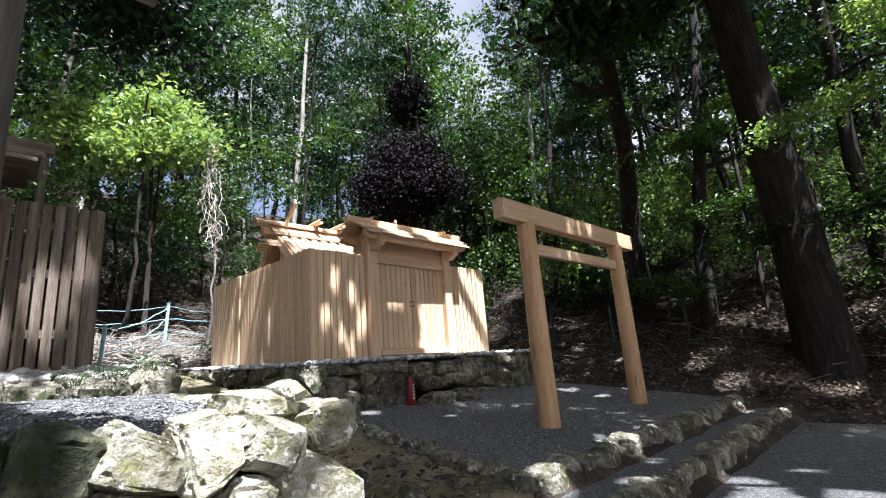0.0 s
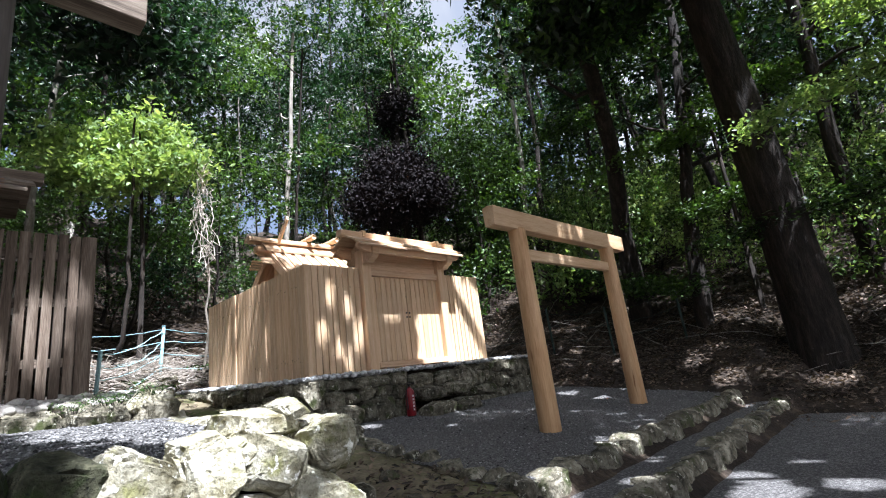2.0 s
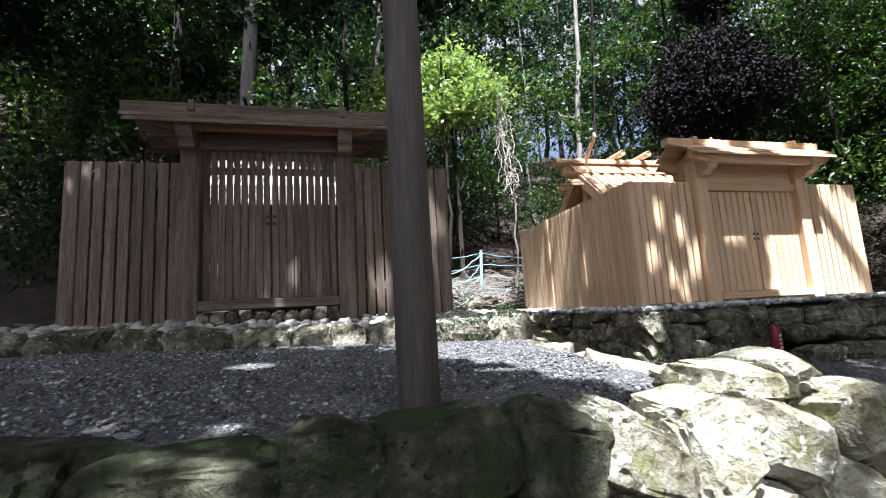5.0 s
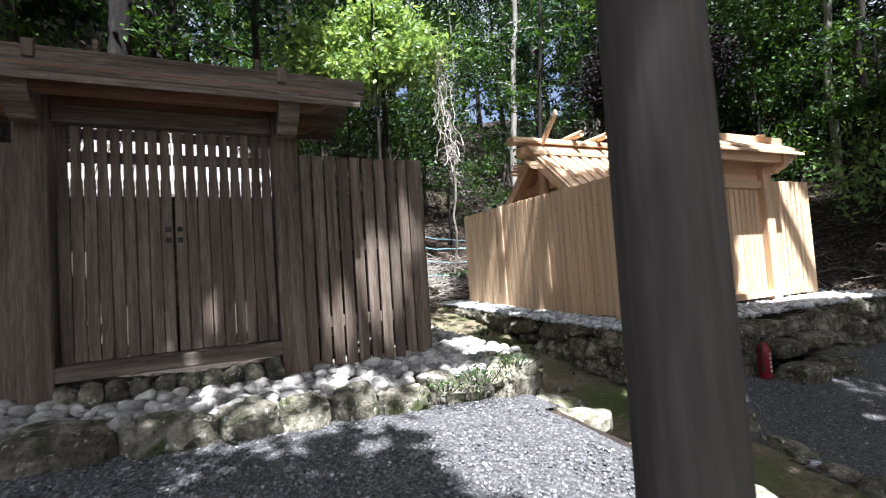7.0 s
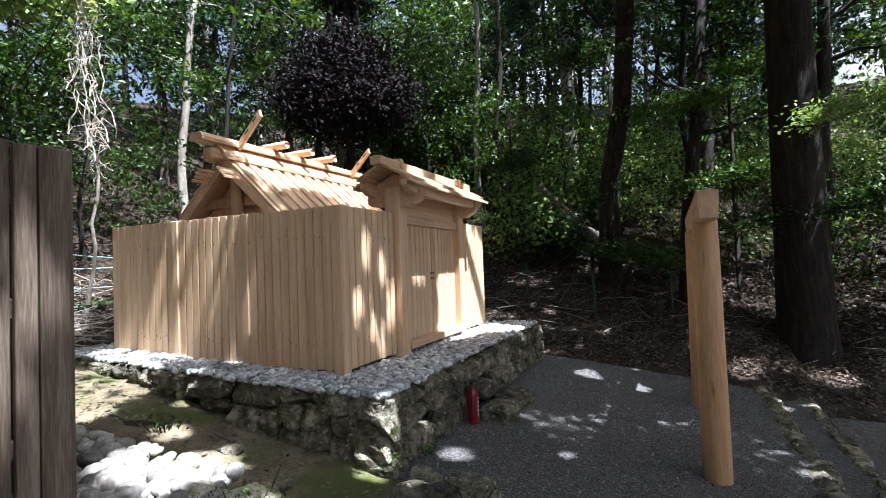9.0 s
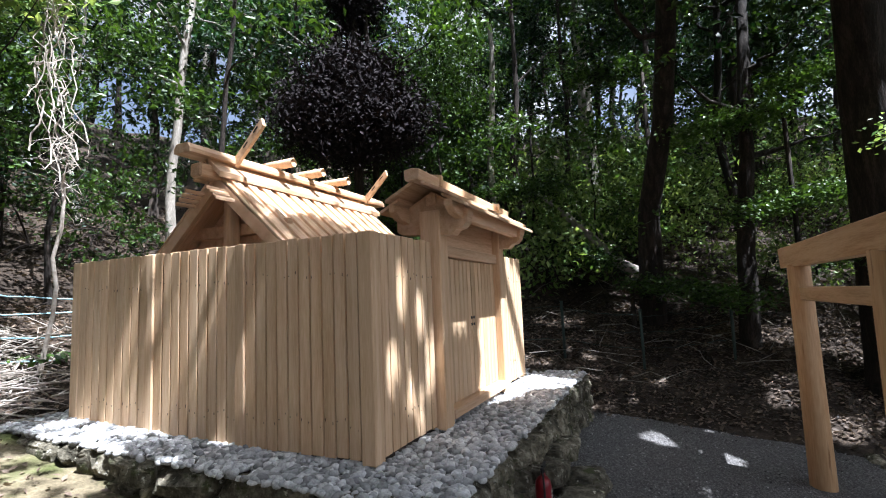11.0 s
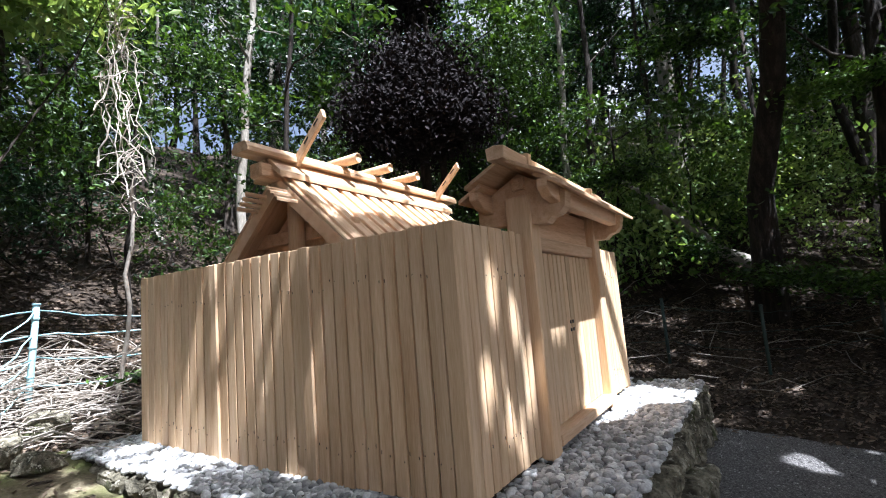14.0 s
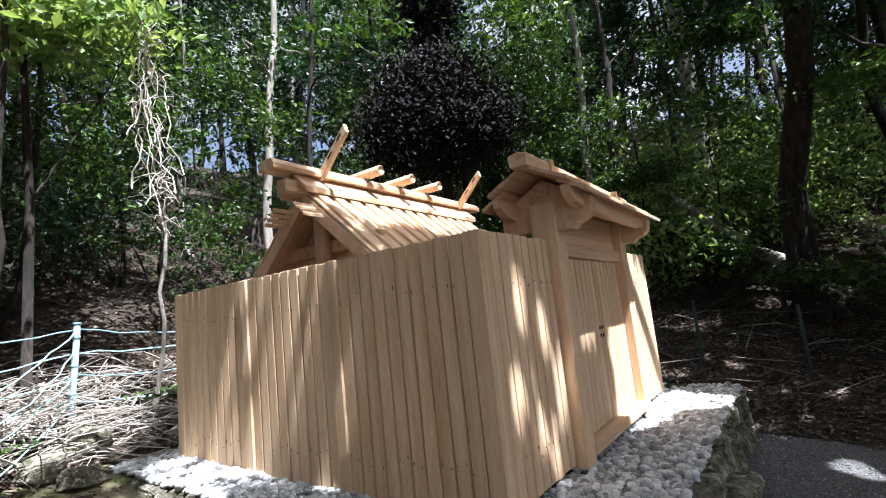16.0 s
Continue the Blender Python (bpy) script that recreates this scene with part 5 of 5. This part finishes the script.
def litter(name, region, count, size, seed, label):
    r = random.Random(seed)
    pts = []
    for _ in range(count):
        x, y = region(r)
        pts.append((x, y, ground_level(x, y) + r.uniform(0.012, 0.05)))
    return tagged(new(name, leaf_mesh(name, pts, size, LITTER_LEAF, seed, 2.5)), label, "leaf litter", kind="stuff")


def around(r):
    while True:
        x, y = r.uniform(-20, 1.5), r.uniform(-4, 18)
        if x < -11.2 or y > 10.0:
            return x, y


litter("leaf_litter", around, 26000, 0.11, 3, "brown and grey fallen leaves on the hillside")
litter("slope_litter", lambda r: (r.uniform(-11, 1), r.uniform(10.2, 14.0)), 15000, 0.085, 13, "small pale fallen leaves on the shaded slope")
litter("back_litter", lambda r: (r.uniform(-14.5, -11.2), r.uniform(0.5, 9)), 8000, 0.075, 14, "pale fallen leaves behind the shrines")
litter("gully_litter", lambda r: (r.uniform(-11.4, -3.0), r.uniform(2.7, 4.1)), 900, 0.07, 4, "fallen leaves in the mossy gully between the platforms")
litter("corner_litter", lambda r: (r.uniform(-3.6, -1.6), r.uniform(2.3, 3.9)), 700, 0.08, 5, "reddish fallen leaves below the terrace corner")
litter("path_litter", lambda r: (r.uniform(-2.2, 1.0), r.uniform(8.5, 12.5)), 900, 0.09, 6, "fallen leaves at the edge of the gravel path")


def fallen_log():
    a, b = Vector((-8.25, 15.1, 6.15)), Vector((-5.45, 14.2, 3.85))
    e = thing("fallen_log", b, "fallen bare grey tree trunk lying down the slope", "log")
    r = random.Random(2)
    wood_part("stem", e, tube(wander(r, a, b + (b - a) * 0.3, 9, 0.05), [0.05, 0.07, 0.09, 0.1, 0.11, 0.12, 0.13, 0.13, 0.14], 10, wobble=0.15), PALE_BARK, "", True)
    for k in range(9):
        p = a.lerp(b, k / 9)
        wood_part("branch", e, tube(wander(r, p, p + Vector((r.gauss(0, 0.5), r.gauss(0, 0.4), r.uniform(0.1, 0.8))), 6, 0.05), [0.03, 0.024, 0.02, 0.014, 0.01, 0.005], 6), PALE_BARK, "", True)


fallen_log()


# ---- single stems in the wood ----
def stem(points, girth, bark, label, seed, twigs_n=5):
    r = random.Random(seed)
    e = thing("tree", points[0], label, "tree", "single stems in the wood")
    pts = [Vector(p) for p in points]
    dense = []
    for a, b in zip(pts, pts[1:]):
        for k in range(4):
            dense.append(a.lerp(b, k / 4) + Vector((r.gauss(0, 0.02), r.gauss(0, 0.02), 0)))
    dense.append(pts[-1])
    n = len(dense)
    wood_part("trunk", e, tube(dense, [girth * (1 - 0.6 * k / n) for k in range(n)], 10, wobble=0.1, seed=seed), bark, "", True)
    cloud = []
    q = np.random.default_rng(seed)
    for k in range(twigs_n):
        p = dense[r.randrange(n // 2, n)]
        a = r.uniform(0, 6.28)
        l = r.uniform(0.8, 2.0)
        tip = p + Vector((math.cos(a) * l, math.sin(a) * l, r.uniform(0.2, 1.0)))
        wood_part("limb", e, tube(wander(r, p, tip, 6, 0.06), [girth * 0.35, girth * 0.3, girth * 0.22, girth * 0.16, girth * 0.1, 0.006], 6), bark, "", True)
        cloud.append(tufts(q, tip, (0.9, 0.9, 0.45), 12, 16))
    if cloud:
        under(new("crown", leaf_mesh("crown", np.concatenate(cloud), 0.16, LEAF, seed)), e)
    return e


def rise(x, y, *rest):
    z = ground_level(x, y) - 0.2
    return [(x, y, z)] + [(x + a, y + b, z + c) for a, b, c in rest]


stem(rise(-11.6, 7.3, (0.05, -0.05, 3.0), (0.15, 0.1, 6.0), (0.5, 0.3, 10.0)), 0.06, BARK, "thin dark stem behind the new shrine", 1)
stem(rise(-3.3, 12.6, (0.15, 0.2, 2.0), (0.35, 0.5, 4.0), (0.75, 1.4, 8.0), (0.9, 1.8, 12.0)), 0.2, BARK, "dark straight trunk on the slope", 2, 8)
stem(rise(-2.5, 17.3, (0.05, 0.0, 3.0), (0.1, 0.1, 7.0), (0.2, 0.2, 14.0)), 0.25, BARK, "dark straight trunk deep in the wood", 3, 8)
stem(rise(-12.9, 3.2, (0.5, 0.25, 0.8), (0.55, 0.3, 2.5), (0.6, 0.3, 6.5)), 0.06, BARK, "thin bent brown stem by the rope fence", 4, 0)
stem(rise(-15.0, 4.0, (0.25, 0.3, 1.0), (0.4, 0.4, 3.0), (0.4, 0.5, 8.0)), 0.07, BARK, "mossy bent trunk on the slope", 5, 0)
stem(rise(-14.6, 8.6, (0.0, 0.0, 3.0), (0.2, 0.3, 7.0), (0.3, 0.6, 12.0)), 0.12, PALE_BARK, "pale trunk on the slope", 6, 6)
stem(rise(-13.6, 12.5, (0.0, 0.0, 3.0), (0.2, 0.5, 7.0), (0.3, 1.0, 12.0)), 0.14, BARK, "dark trunk leaning on the slope", 7, 6)
stem(rise(-9.5, 16.0, (0.0, 0.0, 3.0), (0.2, 0.1, 7.0), (0.0, 0.2, 13.0)), 0.13, PALE_BARK, "pale trunk on the slope", 8, 6)
stem(rise(-8.0, 14.0, (0.1, 0.2, 1.5), (0.3, 0.3, 3.0), (0.2, 0.5, 5.0)), 0.05, BARK, "thin crooked stem on the slope", 9, 4)
stem(rise(-0.2, 14.5, (0.0, 0.0, 3.0), (0.2, 0.1, 7.0), (0.0, 0.2, 13.0)), 0.2, BARK, "dark trunk behind the leaning tree", 10, 8)
stem(rise(1.8, 13.6, (0.0, 0.0, 3.0), (0.2, 0.1, 7.0), (0.0, 0.2, 12.0)), 0.15, BARK, "dark trunk at the edge of the path", 11, 9)
stem(rise(-12.6, -3.0, (0.0, 0.0, 3.0), (0.1, 0.1, 7.0), (0.1, 0.2, 12.0)), 0.16, BARK, "dark trunk behind the old shrine", 12, 8)
stem(rise(-12.0, 0.9, (0.0, 0.0, 3.0), (-0.1, 0.1, 7.0), (0.1, 0.2, 11.0)), 0.09, BARK, "thin dark trunk behind the old shrine", 13, 6)


# ---- small plants, lids and loose stones ----
def small_plant(x, y, z, spread_r, count, size, label, mat, seed):
    q = np.random.default_rng(seed)
    e = thing("ground_plant", (x, y, z), label, "plant", "small plants among the stones")
    pts = np.array([x, y, z]) + q.normal(size=(count, 3)) * [spread_r, spread_r, 0.03] + [0, 0, 0.05]
    under(new("foliage", leaf_mesh("foliage", pts, size, mat, seed, 1.0)), e)
    bm = bmesh.new()
    for p in pts[:: max(1, count // 14)]:
        tube([(x + (p[0] - x) * 0.6, y + (p[1] - y) * 0.6, z - 0.02), tuple(p)], [0.004, 0.002], 4, bm)
    tagged(under(link("stalk", bm, BARK), e), kind="stuff")
    return e


for k, (x, y, z, s, n, size) in enumerate(((-5.5, 1.8, 1.64, 0.13, 420, 0.026), (-5.55, 2.15, 1.70, 0.10, 260, 0.026), (-5.48, 1.5, 1.60, 0.10, 200, 0.026), (-1.62, 0.72, 1.06, 0.13, 170, 0.06), (-1.7, 0.45, 1.1, 0.10, 90, 0.05), (-2.0, 0.9, 0.92, 0.07, 60, 0.05),
                                          (-7.0, 2.75, 1.75, 0.08, 50, 0.05), (-6.0, 4.25, 1.05, 0.07, 40, 0.06), (-5.9, 4.75, 1.0, 0.06, 30, 0.06), (-12.0, 3.6, ground_level(-12.0, 3.6), 0.15, 60, 0.10), (-12.6, 5.3, ground_level(-12.6, 5.3), 0.3, 120, 0.12))):
    small_plant(x, y, z, s, n, size, "small green plant growing between mossy stones", LEAF, 50 + k)


def lid(x, y, r):
    z = ground_level(x, y)
    e = thing("round_lid", (x, y, z), "pale round lid lying on the ground", "lid", "round lids")
    pts = [(x, y, z - 0.05), (x, y, z + 0.05), (x, y, z + 0.065), (x, y, z + 0.07)]
    wood_part("disc", e, tube(pts, [r, r, r * 0.97, r * 0.9], 28), WHITE, "", True)
    wood_part("knob", e, cylinder((x, y, z + 0.07), (x, y, z + 0.085), 0.025, 12, 0.004), WHITE, "", True)


lid(-9.75, 3.1, 0.15)
lid(-9.3, 2.98, 0.15)
loose = thing("wall_loose_stones", (-3.2, 3.2, 0.7), "loose mossy stones strewn below the terrace", "stones", kind="structure")
for x, y, s in ((-2.6, 3.0, 0.2), (-3.1, 2.9, 0.25), (-3.4, 3.4, 0.16), (-2.2, 3.2, 0.15), (-4.6, 3.1, 0.22), (-5.6, 3.9, 0.32), (-5.2, 4.2, 0.36), (-6.6, 3.5, 0.14), (-7.4, 3.7, 0.17), (-11.5, 3.7, 0.4), (-11.8, 4.2, 0.45), (-11.1, 3.9, 0.35)):
    stone(loose, (x, y, ground_level(x, y) + s * 0.2), (s * 1.3, s, s * 0.7), dice.uniform(0, 3))


# ---- leafy boughs over the edge of the path ----
def bough(a, b, mat, seed, lumps=5, size=0.12):
    r = random.Random(seed)
    q = np.random.default_rng(seed)
    e = thing("tree_bough", b, "leafy green bough reaching out under the trees", "bough", "boughs at the wood's edge")
    z = ground_level(b[0], b[1])
    pts = [Vector((b[0], b[1], z - 0.1)), Vector((b[0], b[1], (z + b[2]) / 2)), Vector(b)] + wander(r, b, a, 7, 0.06)[1:]
    wood_part("limb", e, tube(pts, [0.06, 0.05, 0.045, 0.04, 0.034, 0.028, 0.022, 0.015, 0.008], 7), BARK, "", True)
    cloud = []
    for k in range(lumps):
        p = Vector(b).lerp(Vector(a), (k + 0.6) / lumps)
        cloud.append(tufts(q, p, (0.55, 0.55, 0.22), 26, 14, 0.16, 0.2))
    under(new("leaves", leaf_mesh("leaves", np.concatenate(cloud), size, mat, seed, 1.4)), e)
    return e


# Two boughs take the lit leaf colour in place of sun on them.
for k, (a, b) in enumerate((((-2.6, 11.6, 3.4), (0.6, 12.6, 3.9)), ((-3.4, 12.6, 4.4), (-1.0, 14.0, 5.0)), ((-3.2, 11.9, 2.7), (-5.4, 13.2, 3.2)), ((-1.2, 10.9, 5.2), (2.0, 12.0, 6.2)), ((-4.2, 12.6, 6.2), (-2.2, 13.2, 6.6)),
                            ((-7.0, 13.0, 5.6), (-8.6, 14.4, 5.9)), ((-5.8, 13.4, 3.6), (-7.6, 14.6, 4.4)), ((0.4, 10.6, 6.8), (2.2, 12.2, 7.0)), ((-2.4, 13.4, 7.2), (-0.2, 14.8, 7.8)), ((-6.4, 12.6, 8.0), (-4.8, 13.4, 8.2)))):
    bough(a, b, LEAF_SUN_TONED if k in (3, 7) else LEAF, 70 + k, 6)
